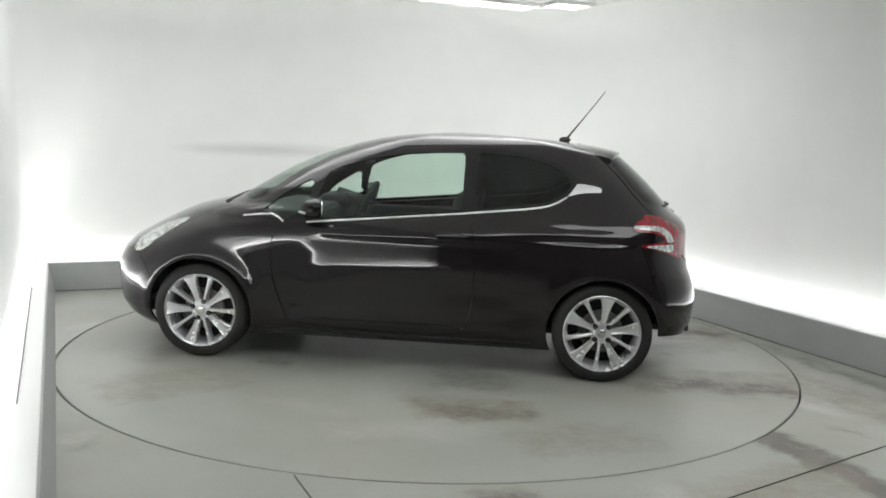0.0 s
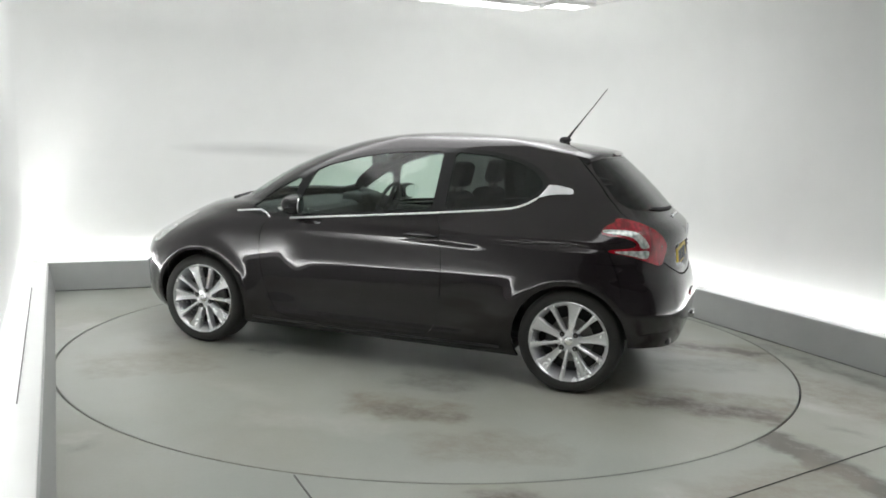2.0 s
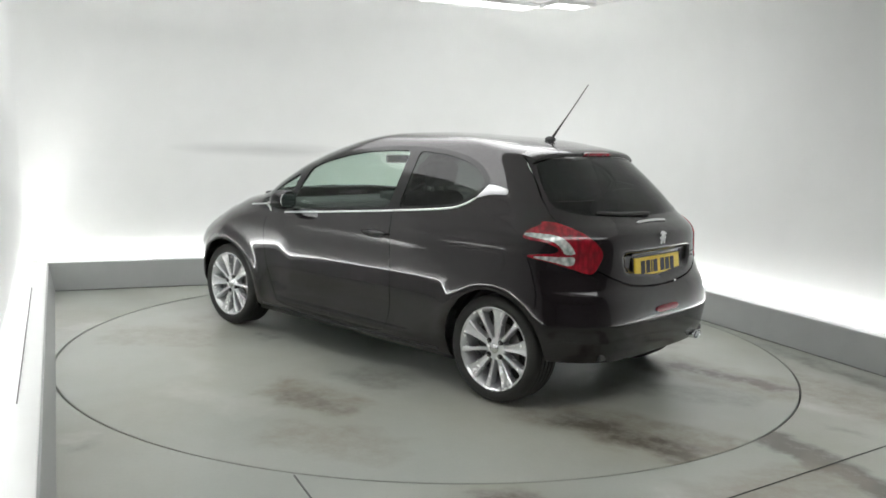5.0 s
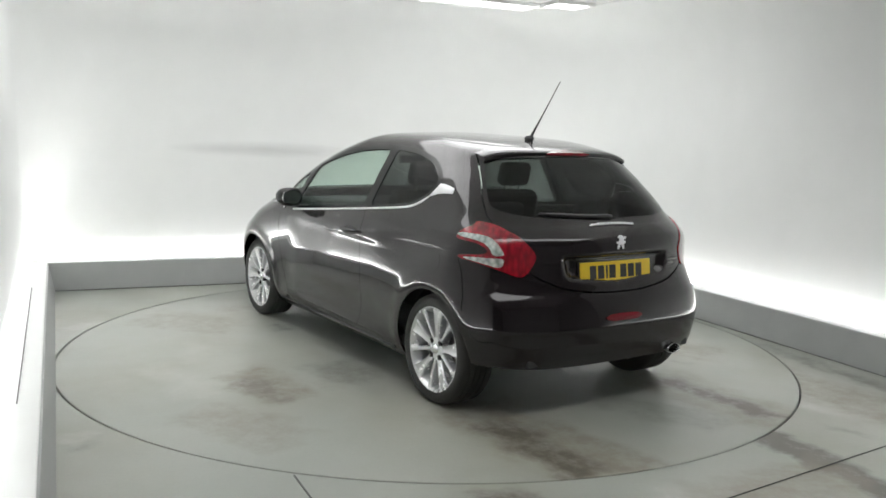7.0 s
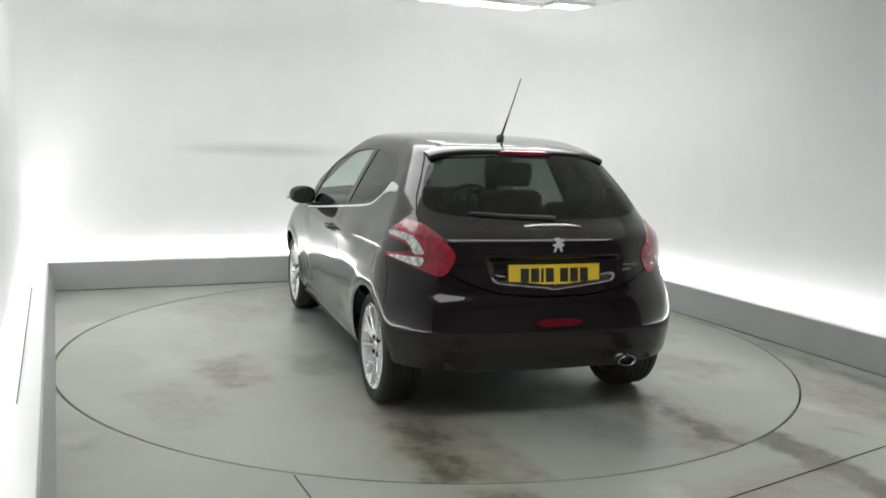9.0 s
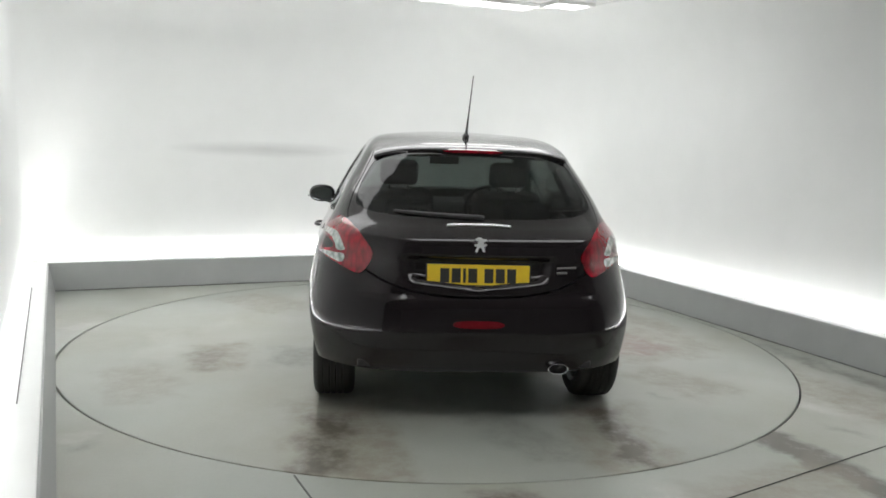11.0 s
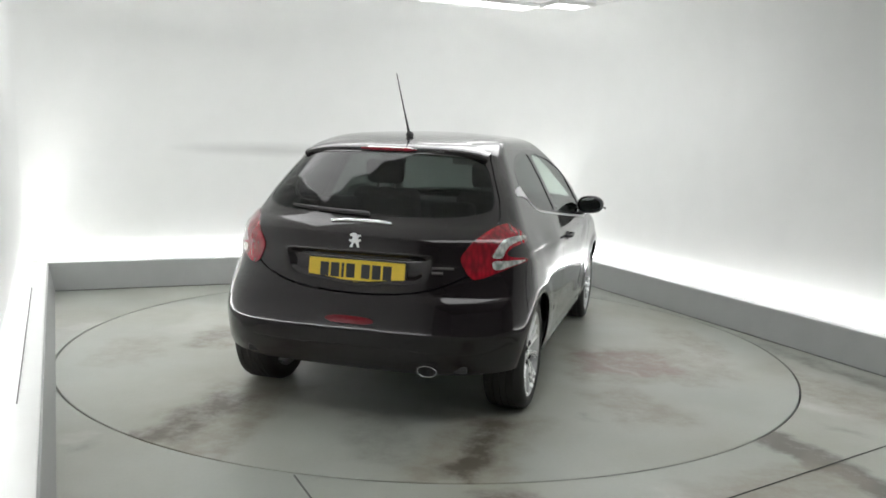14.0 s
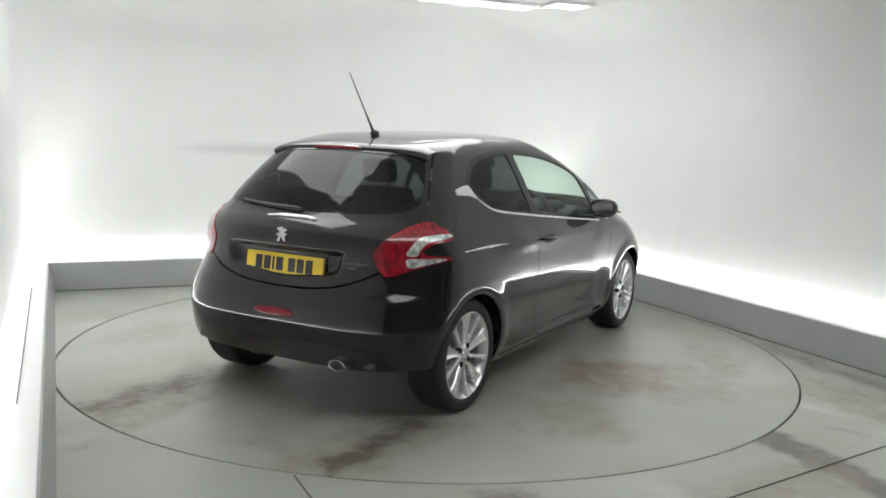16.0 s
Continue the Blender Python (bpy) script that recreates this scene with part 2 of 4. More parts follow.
def box(bm, x0, x1, y0, y1, z0, z1, m=None, bevel=0.0):
    made = bmesh.ops.create_cube(bm, size=1.0)["verts"]
    for v in made:
        v.co = Vector((x0 if v.co.x < 0 else x1, y0 if v.co.y < 0 else y1, z0 if v.co.z < 0 else z1))
    if bevel:
        es = list({e for v in made for e in v.link_edges})
        made = bmesh.ops.bevel(bm, geom=es, offset=bevel, segments=3, affect="EDGES", profile=0.5)["verts"]
    if m is not None:
        for v in {w for w in made if w.is_valid}:
            v.co = m @ v.co
    return bm


def rounded(x0, x1, y0, y1, z0, z1, bevel, m=None):
    return box(bmesh.new(), x0, x1, y0, y1, z0, z1, m, bevel)


def lathe(profile, segs=64, closed=False):
    """Turns (radius, y) points round the y axis."""
    n = len(profile)
    vs, fs = [], []
    for i in range(segs):
        a = 2 * math.pi * i / segs
        vs += [(r * math.cos(a), y, r * math.sin(a)) for r, y in profile]
    for i in range(segs):
        j = (i + 1) % segs
        for k in range(n if closed else n - 1):
            l = (k + 1) % n
            fs.append((i * n + k, i * n + l, j * n + l, j * n + k))
    return vs, fs


def tube(points, radius, sides=10, flat=1.0):
    """A closed rod along points; radius may be a list."""
    vs, fs = [], []
    pts = [Vector(q) for q in points]
    rs = radius if isinstance(radius, (list, tuple)) else [radius] * len(pts)
    for i, q in enumerate(pts):
        d = (pts[min(i + 1, len(pts) - 1)] - pts[max(i - 1, 0)]).normalized()
        a = d.cross(Vector((0, 0, 1)))
        a = a.normalized() if a.length > 1e-4 else Vector((1, 0, 0))
        b = d.cross(a)
        for k in range(sides):
            w = 2 * math.pi * k / sides
            vs.append(q + a * math.cos(w) * rs[i] + b * math.sin(w) * rs[i] * flat)
    for i in range(len(pts) - 1):
        for k in range(sides):
            l = (k + 1) % sides
            fs.append((i * sides + k, i * sides + l, (i + 1) * sides + l, (i + 1) * sides + k))
    fs.append(tuple(range(sides))[::-1])
    fs.append(tuple((len(pts) - 1) * sides + k for k in range(sides)))
    return vs, fs


# ---- the booth ----
def room_box(name, x0, x1, y0, y1, z0, z1, mat, label, category):
    ob = part(name, rounded(x0, x1, y0, y1, z0, z1, 0.004), mat)
    ob.matrix_world = ROOM
    return tagged(ob, label, category, kind="structure")


def ring_floor():
    """Fixed floor with a round opening for the turntable."""
    n, r = 160, 2.4425
    vs, fs = [], []
    for i in range(n):
        a = 2 * math.pi * i / n
        c, s = math.cos(a), math.sin(a)
        k = 14.0 / max(abs(c), abs(s))
        vs += [(r * c, r * s, -0.03), (r * c, r * s, 0), (2.6 * c, 2.6 * s, 0), (k * c, k * s, 0)]
    for i in range(n):
        j = (i + 1) % n
        for k in range(3):
            fs.append((4 * i + k, 4 * j + k, 4 * j + k + 1, 4 * i + k + 1))
    return tagged(mesh_ob("floor", vs, [f[::-1] for f in fs], M["floor"]), "grey-green painted concrete floor with dirt stains, darker along the right skirting", "floor", kind="structure")


floor = ring_floor()
pit = mesh_ob("turntable_pit", [(2.6 * math.cos(a * math.pi / 32), 2.6 * math.sin(a * math.pi / 32), -0.03) for a in range(64)], [tuple(range(64))], M["gap"])
tagged(pit, "dark gap below the turntable rim", "floor", kind="structure")


def turntable():
    n = 160
    ring = [(math.cos(2 * math.pi * i / n), math.sin(2 * math.pi * i / n)) for i in range(n)]
    e = new("turntable")
    vs = [(2.421 * c, 2.421 * s, -0.028) for c, s in ring] + [(2.421 * c, 2.421 * s, 0.0) for c, s in ring]
    fs = [tuple(range(n, 2 * n))] + [(i, (i + 1) % n, n + (i + 1) % n, n + i) for i in range(n)]
    tagged(mesh_ob("deck", vs, fs, M["table"], e), "grey-green painted deck with brown tyre marks")
    prof = ((2.4215, -0.028), (2.4215, 0.0), (2.428, 0.0), (2.4305, -0.002), (2.4305, -0.028))
    vs = [(r * c, r * s, z) for r, z in prof for c, s in ring]
    fs = [(k * n + i, (k + 1) * n + i, (k + 1) * n + (i + 1) % n, k * n + (i + 1) % n) for k in range(4) for i in range(n)]
    tagged(mesh_ob("rim", vs, fs, M["table"], e), "painted steel edge of the deck")
    return tagged(e, "round grey-green turntable set flush in the floor, tyre-marked", "turntable")


table = turntable()

# skirting boxes along the walls, each with a lit slot behind it
SK = [("skirting_back", UL - LEDGE, UR + LEDGE, VB, VB + LEDGE), ("skirting_left", UL - LEDGE, UL, VF, VB), ("skirting_right", UR, UR + LEDGE, VF, VB)]
for nm, x0, x1, y0, y1 in SK:
    sk = room_box(nm, x0, x1, y0, y1, 0.006, HS, M["skirt"], "low pale grey skirting box along the booth wall", "skirting")
    if nm == "skirting_left":                         # its face leans back
        for v in sk.data.vertices:
            if v.co.x > UL - 0.05:
                v.co.x += 0.025 if v.co.z < 0.1 else -0.02
    # a dark strip stands in for the shadow line at the skirting's foot
    room_box(nm.replace("skirting", "kick_gap"), x0 + 0.006, x1 - 0.006, y0 + 0.006, y1 - 0.006, 0, 0.006, M["saw"], "dark strip for the shadow line and grime below the skirting", "skirting")
o = 0.004
for nm, x0, x1, y0, y1 in (("ledge_back", UL - LEDGE, UR + LEDGE, VB + 0.012, VB + LEDGE - o), ("ledge_left", UL - LEDGE + o, UL - 0.032, VF, VB), ("ledge_right", UR + 0.012, UR + LEDGE - o, VF, VB)):
    room_box(nm, x0, x1, y0, y1, HS, HS + 0.005, M["ledge"], "white ledge on top of the skirting", "ledge")
for nm, x0, x1, y0, y1 in (("led_strip_back", WU0, WU1, VB + LEDGE + 0.004, WV1 - 0.004), ("led_strip_left", WU0 + 0.004, UL - LEDGE - 0.004, VF, VB + LEDGE), ("led_strip_right", UR + LEDGE + 0.004, WU1 - 0.004, VF, VB + LEDGE)):
    room_box(nm, x0, x1, y0, y1, HS - 0.03, HS - 0.012, M["led"], "white light strip glowing in the slot behind the skirting", "light strip")


def cove_walls():
    """Back and side walls as one curved sheet with rounded corners and a rounded head."""
    head = 0.45
    rows = [(0.0, z) for z in (0.0, 0.45, 0.7, 0.95, 1.2, 1.45, 1.7, 1.95)]
    rows += [(head * (1 - math.cos(radians(a))), HC - head + head * math.sin(radians(a))) for a in range(0, 91, 9)]
    vs, fs = [], []
    for d, z in rows:
        k = min(1.0, max(0.0, (z - 0.45) / 1.5))
        r = 0.26 + 0.85 * k * k * (3 - 2 * k) - 0.4 * d
        path = [(WU0 + d, VF - 0.02)]
        for cx, cy, a0, a1 in ((WU0 + d + r, WV1 - d - r, 180, 90), (WU1 - d - r, WV1 - d - r, 90, 0)):
            path += [(cx + r * math.cos(radians(a0 + (a1 - a0) * j / 20)), cy + r * math.sin(radians(a0 + (a1 - a0) * j / 20))) for j in range(21)]
        path.append((WU1 - d, VF - 0.02))
        vs += [(u, v, z) for u, v in path]
    n = len(path)
    for i in range(len(rows) - 1):
        for k in range(n - 1):
            fs.append((i * n + k, i * n + k + 1, (i + 1) * n + k + 1, (i + 1) * n + k))
    ob = mesh_ob("wall_cyclorama", vs, [f[::-1] for f in fs], M["wall"], smooth=True)
    md = ob.modifiers.new("thickness", "SOLIDIFY")
    md.thickness, md.offset = 0.08, 1
    ob.matrix_world = ROOM
    return tagged(ob, "seamless white curved studio wall washed with light", "wall", kind="structure")


cove_walls()
room_box("ceiling", WU0 - 0.1, WU1 + 0.1, VF - 0.1, WV1 + 0.1, HC + 0.002, HC + 0.1, M["ceiling"], "white booth ceiling", "ceiling")
# added unlit bay round the camera, unseen; it darkens the car's reflections
BAY0, BAY1, BAYF, BAYH = -4.2, 4.2, -8.0, 3.4
room_box("added_bay_roof", BAY0, BAY1, BAYF, VF - 0.1, BAYH, BAYH + 0.1, M["roof"], "unseen grey unlit roof, added before the booth", "ceiling")
room_box("added_bay_wall_left", BAY0 - 0.1, BAY0, BAYF, VF - 0.1, 0, BAYH, M["front"], "unseen plain grey wall of the added unlit bay", "wall")
room_box("added_bay_wall_right", BAY1, BAY1 + 0.1, BAYF, VF - 0.1, 0, BAYH, M["front"], "unseen plain grey wall of the added unlit bay", "wall")
room_box("added_bay_wall_front", BAY0 - 0.1, BAY1 + 0.1, BAYF - 0.1, BAYF, 0, BAYH, M["front"], "unseen plain grey wall of the added unlit bay", "wall")
room_box("added_bay_return_left", BAY0 - 0.1, WU0 - 0.09, VF - 0.1, VF - 0.02, 0, BAYH, M["front"], "unseen plain grey wall, added beside the booth", "wall")
room_box("added_bay_return_right", WU1 + 0.09, BAY1 + 0.1, VF - 0.1, VF - 0.02, 0, BAYH, M["front"], "unseen plain grey wall, added beside the booth", "wall")
room_box("added_bay_lintel", WU0 - 0.09, WU1 + 0.09, VF - 0.1, VF - 0.02, HC + 0.1, BAYH, M["front"], "unseen plain grey lintel, added over the booth", "wall")


def wall_band():
    """A long faint grey band on the back wall."""
    vs = [(WU0 + 1.15 + 1.9 * a, WV1 - 0.003, 1.262 + 0.085 * b) for a in np.linspace(0, 1, 14) for b in (-1, -0.2, 0.5, 1)]
    fs = [(4 * i + k, 4 * i + k + 1, 4 * i + k + 5, 4 * i + k + 4) for i in range(13) for k in range(3)]
    ob = mesh_ob("wall_mark", vs, [f[::-1] for f in fs], M["grey_band"])
    ob.matrix_world = ROOM
    return tagged(ob, "faint grey band on the white wall", "wall mark", kind="structure")


wall_band()


def ceiling_panel(u, v, w, d):
    e = new("ceiling_light_or_fill")
    e.matrix_world = ROOM @ Matrix.Translation((u, v, HC))
    f = bmesh.new()
    for a, b, c, dd in ((-w / 2, w / 2, -d / 2, -d / 2 + 0.02), (-w / 2, w / 2, d / 2 - 0.02, d / 2), (-w / 2, -w / 2 + 0.02, -d / 2 + 0.02, d / 2 - 0.02), (w / 2 - 0.02, w / 2, -d / 2 + 0.02, d / 2 - 0.02)):
        box(f, a, b, c, dd, -0.03, 0.0)
    part("frame", f, M["ledge"], e)
    part("diffuser", rounded(-w / 2 + 0.02, w / 2 - 0.02, -d / 2 + 0.02, d / 2 - 0.02, -0.022, -0.004, 0.003), M["panel"], e, "bright white diffuser")
    return tagged(e, "wide white light panel on the ceiling, switched on, the two largest added as fill", "ceiling light", "ceiling lights")


# the last two, large and out of view, are added as fill light
ROWS = [(1.25, 1.96, 1.2, 0.36), (2.02, 1.62, 0.4, 0.34), (-0.15, 0.35, 3.7, 2.0), (0.1, -3.15, 4.2, 0.9)]
for u, v, w, d in ROWS:
    ceiling_panel(u, v, w, d)


# thin saw cuts in the fixed floor and pale filler along two arcs of the ring joint
def floor_line(name, a, b, width, mat, label):
    d = (Vector(b) - Vector(a)).normalized() * width / 2
    n = Vector((-d.y, d.x))
    q = [Vector(a) - n, Vector(b) - n, Vector(b) + n, Vector(a) + n]
    vs = [(w.x, w.y, z) for z in (0.0005, 0.0045) for w in q]
    ob = mesh_ob(name, vs, [(4, 5, 6, 7), (0, 1, 5, 4), (1, 2, 6, 5), (2, 3, 7, 6), (3, 0, 4, 7)], mat)
    return tagged(ob, label, "floor joint", kind="structure")


floor_line("floor_joint", (-0.56, -2.40), (-0.30, -2.95), 0.006, M["saw"], "thin dark saw cut in the concrete")
floor_line("floor_joint", (1.10, -2.62), (2.60, -1.62), 0.004, M["saw"], "thin dark saw cut in the concrete")
jt = part("ledge_joint", rounded(UL - 0.127, UL - 0.122, -1.4, 1.4, HS + 0.005, HS + 0.009, 0.001), M["gap"])
jt.matrix_world = ROOM
tagged(jt, "thin dark joint along the white ledge", "ledge", kind="structure")


def ring_filler(a0, a1):
    """A pale filling of the ring joint along an arc."""
    n = 24
    vs = []
    for i in range(n + 1):
        a = radians(a0 + (a1 - a0) * i / n)
        vs += [(r * math.cos(a), r * math.sin(a), z) for r, z in ((2.4312, -0.004), (2.4345, -0.0015), (2.4378, -0.0015))]
    fs = [(3 * i + k, 3 * i + k + 1, 3 * i + k + 4, 3 * i + k + 3) for i in range(n) for k in range(2)]
    return tagged(mesh_ob("joint_filler", vs, fs, M["joint_fill"]), "pale filling in the ring joint", "floor joint", kind="structure")


ring_filler(-63, -46)
ring_filler(-13, 30)

# ---- the car: x forward from the rear axle, y to its left, z up; its empty stands over the turntable's centre ----
OFF = np.array([1.140, 0.1024, 0.0])
car = new("car")
tagged(car, "dark aubergine three-door hatchback with silver wheels on a turntable", "car")
WHEELBASE, RW = 2.538, 0.303


def curve(*pts, sigma=0.012):
    """A smoothed curve through (key, value) points."""
    k = np.array([q[0] for q in pts], float)
    v = np.array([q[1] for q in pts], float)
    x = np.arange(k[0] - 0.3, k[-1] + 0.3, 0.002)
    y = np.interp(x, k, v)
    y = np.where(x < k[0], v[0] + (x - k[0]) * (v[1] - v[0]) / (k[1] - k[0]), y)
    y = np.where(x > k[-1], v[-1] + (x - k[-1]) * (v[-1] - v[-2]) / (k[-1] - k[-2]), y)
    w = np.exp(-0.5 * (np.arange(-60, 61) * 0.002 / sigma) ** 2)
    y = np.convolve(np.pad(y, 60, mode="edge"), w / w.sum(), "valid")
    return lambda a: np.interp(a, x, y)


# centreline of the tail and of the nose, by height
TAIL = curve((0.17, -0.44), (0.22, -0.52), (0.28, -0.575), (0.34, -0.597), (0.40, -0.606), (0.44, -0.611), (0.47, -0.6150), (0.485, -0.6165), (0.50, -0.6150), (0.52, -0.6118), (0.55, -0.606), (0.58, -0.599), (0.61, -0.5905), (0.64, -0.580), (0.66, -0.571), (0.68, -0.562),
             (0.74, -0.556), (0.84, -0.556), (0.92, -0.552), (0.96, -0.536), (0.995, -0.500), (1.02, -0.465), (1.05, -0.432), (1.10, -0.388), (1.15, -0.342), (1.24, -0.252), (1.33, -0.150), (1.37, -0.100),
             (1.385, -0.070), (1.40, -0.020), (1.42, 0.105), (1.437, 0.24), (1.45, 0.40), (1.46, 0.58), (1.468, 0.78), (1.474, 0.95), sigma=0.006)
NOSE = curve((0.17, 3.20), (0.22, 3.27), (0.30, 3.325), (0.40, 3.335), (0.50, 3.345), (0.58, 3.335), (0.66, 3.285), (0.72, 3.215), (0.78, 3.11), (0.84, 3.00), (0.89, 2.90), (0.94, 2.78), (0.975, 2.65),
             (1.0, 2.50), (1.05, 2.415), (1.10, 2.33), (1.226, 2.115), (1.306, 1.94), (1.36, 1.79), (1.394, 1.67), (1.42, 1.54), (1.438, 1.42), (1.45, 1.33), (1.46, 1.22), (1.468, 1.10), (1.474, 0.98), sigma=0.006)
# half width by height, and how it narrows towards both ends
WIDE = curve((0.17, 0.775), (0.20, 0.805), (0.25, 0.825), (0.33, 0.842), (0.42, 0.856), (0.52, 0.866), (0.60, 0.8695), (0.68, 0.868), (0.76, 0.860), (0.83, 0.846), (0.89, 0.828), (0.95, 0.800), (1.0, 0.772), (1.05, 0.745), (1.15, 0.697),
             (1.23, 0.655), (1.30, 0.615), (1.36, 0.582), (1.39, 0.562), (1.415, 0.540), (1.437, 0.508), (1.45, 0.465), (1.46, 0.40), (1.468, 0.30), (1.474, 0.14), sigma=0.012)
# the door with its dished ramp, and the plainer flank ahead of it
DOORW = curve((0.17, 0.775), (0.20, 0.805), (0.25, 0.825), (0.33, 0.842), (0.42, 0.856), (0.52, 0.8665), (0.60, 0.8690), (0.64, 0.8704), (0.66, 0.8702), (0.70, 0.8693), (0.75, 0.8676), (0.785, 0.8663), (0.80, 0.8663), (0.82, 0.8674), (0.85, 0.8696), (0.87, 0.866), (0.90, 0.849), (0.95, 0.811),
              (1.0, 0.777), (1.05, 0.747), (1.15, 0.697), (1.23, 0.655), (1.30, 0.615), (1.36, 0.582), (1.5, 0.5), sigma=0.007)
FLANK = curve((0.17, 0.775), (0.20, 0.802), (0.25, 0.820), (0.33, 0.836), (0.42, 0.846), (0.52, 0.8540), (0.60, 0.8602), (0.66, 0.8648), (0.74, 0.8708), (0.80, 0.8752), (0.84, 0.8766), (0.87, 0.871), (0.90, 0.851), (0.95, 0.811),
              (1.0, 0.777), (1.05, 0.747), (1.15, 0.697), (1.23, 0.655), (1.30, 0.615), (1.36, 0.582), (1.5, 0.5), sigma=0.012)
LOWX = curve((-0.6, 0.965), (-0.3, 0.985), (0.1, 1.0), (0.8, 0.993), (1.4, 0.988), (2.0, 0.993), (2.5, 1.0), (2.9, 0.985), (3.3, 0.96), sigma=0.08)
HIGHX = curve((-0.6, 0.98), (0.0, 1.0), (0.5, 1.025), (0.9, 1.04), (1.5, 1.04), (2.2, 1.05), (3.0, 1.05), sigma=0.08)
RLEN = curve((0.17, 0.38), (0.50, 0.40), (0.66, 0.43), (0.80, 0.50), (1.0, 0.44), (1.10, 0.40), (1.33, 0.36), (1.39, 0.32), (1.43, 0.35), (1.474, 0.02), sigma=0.02)
FLEN = curve((0.17, 0.60), (0.50, 0.68), (0.66, 0.66), (0.80, 0.72), (0.90, 0.80), (0.98, 0.66), (1.10, 0.48), (1.30, 0.42), (1.40, 0.40), (1.45, 0.30), (1.474, 0.02), sigma=0.02)


def step(a, b, v):
    k = np.clip((v - a) / (b - a), 0, 1)
    return k * k * (3 - 2 * k)


def half_width(x, z):
    hi = step(0.86, 1.05, z)
    low = 1 - step(1.05, 1.2, z)
    ahead = step(1.66, 1.90, x - 0.35 * np.abs(z - 0.72)) * low
    m = step(0.15, 0.65, x) * low * (1 - step(2.55, 3.0, x))
    y = (WIDE(z) * (1 - m) + (DOORW(z) * (1 - ahead) + FLANK(z) * ahead) * m) * (LOWX(x) * (1 - hi) + HIGHX(x) * hi)
    for cx in (0.0, WHEELBASE):                       # flared arch lips
        r = np.hypot(x - cx, z - RW)
        y = y + (0.015 if cx else 0.010) * np.exp(-((r - 0.370) / (0.042 if cx else 0.062)) ** 2) * step(0.2, 0.34, z)
    ln = step(-0.25, 0.0, x) * (1 - step(0.3, 0.8, x))   # waist crease and hollow behind the door handle
    y = y - 0.006 * ln * np.exp(-((z - 0.858) / 0.016) ** 2) + 0.004 * ln * np.exp(-((z - 0.895) / 0.02) ** 2)
    corner = 1 - step(-0.42, -0.10, x)                # the bumper's corners lean in towards the lamps
    y = y - 0.013 * corner * step(0.49, 0.74, z) * (1 - step(0.80, 0.95, z))
    mid = step(0.4, 0.7, x) * (1 - step(1.9, 2.15, x))
    y = y - 0.010 * mid * np.exp(-((z - 0.42) / 0.07) ** 2) + 0.012 * mid * np.exp(-((z - 0.27) / 0.03) ** 2)
    return y


def skin(s, z, lift=0.0):
    """Points of the left half: s 0..1 round the tail's corner, 1..2 along the side, 2..3 round the nose."""
    s, z = np.asarray(s, float), np.asarray(z, float)
    xr, xf = TAIL(z), NOSE(z)
    span = xf - xr
    lr, lf = np.minimum(RLEN(z), span * 0.45), np.minimum(FLEN(z), span * 0.45)
    q = 3.9 - 1.0 * step(0.62, 0.80, z) - 0.5 * step(1.36, 1.44, z)
    fr, ff = np.clip(s, 1e-9, 1) * math.pi / 2, np.clip(3 - s, 1e-9, 1) * math.pi / 2
    xr_c, xf_c = xr + lr, xf - lf
    x = np.where(s < 1, xr_c - lr * np.cos(fr) ** (2 / 2.3), np.where(s > 2, xf_c + lf * np.cos(ff) ** (2 / 2.1), xr_c + (s - 1) * (xf_c - xr_c)))
    k = np.where(s < 1, np.sin(fr) ** (2 / q), np.where(s > 2, np.sin(ff) ** (2 / 2.35), 1.0))
    y = half_width(x, z) * k
    # hollow for the number plate
    hol = (1 - step(0.305 + 0.25 * (z - 0.74), 0.375 + 0.25 * (z - 0.74), y)) * step(0.688 + 0.12 * y, 0.742 + 0.12 * y, z) * (1 - step(0.838, 0.874, z)) * (s < 1)
    x = x + 0.038 * hol
    return np.stack([x, y, z + 0.014 * step(1.37, 1.46, z)], -1)


def skin_n(s, z):
    """Points and outward normals."""
    s, z = np.asarray(s, float), np.asarray(z, float)
    e = 0.004
    ps = skin(np.minimum(s + e, 3), z) - skin(np.maximum(s - e, 0), z)
    pz = skin(s, z + e) - skin(s, z - e)
    n = np.cross(ps, pz)
    n = -n / np.maximum(np.linalg.norm(n, axis=-1, keepdims=True), 1e-9)
    out = skin(s, z)
    flip = np.sign((n * (out - np.array([1.2, 0, 0.7]))).sum(-1, keepdims=True))
    return out, n * np.where(flip == 0, 1, flip)


def s_of_x(x, z):
    lo, hi = 0.0, 3.0
    for _ in range(40):
        m = (lo + hi) / 2
        if float(skin(m, z)[0]) < x:
            lo = m
        else:
            hi = m
    return (lo + hi) / 2


def s_of_y(y, z, front=False):
    lo, hi = (3.0, 1.8) if front else (0.0, 1.05)
    for _ in range(40):
        m = (lo + hi) / 2
        if float(skin(m, z)[1]) < y:
            lo = m
        else:
            hi = m
    return (lo + hi) / 2


def dense(pts, gap=0.04, closed=True):
    out = []
    n = len(pts)
    for i in range(n if closed else n - 1):
        a, b = np.array(pts[i]), np.array(pts[(i + 1) % n])
        k = max(1, int(math.ceil(np.linalg.norm(b - a) / gap)))
        out += [tuple(a + (b - a) * j / k) for j in range(k)]
    if not closed:
        out.append(tuple(pts[-1]))
    return out


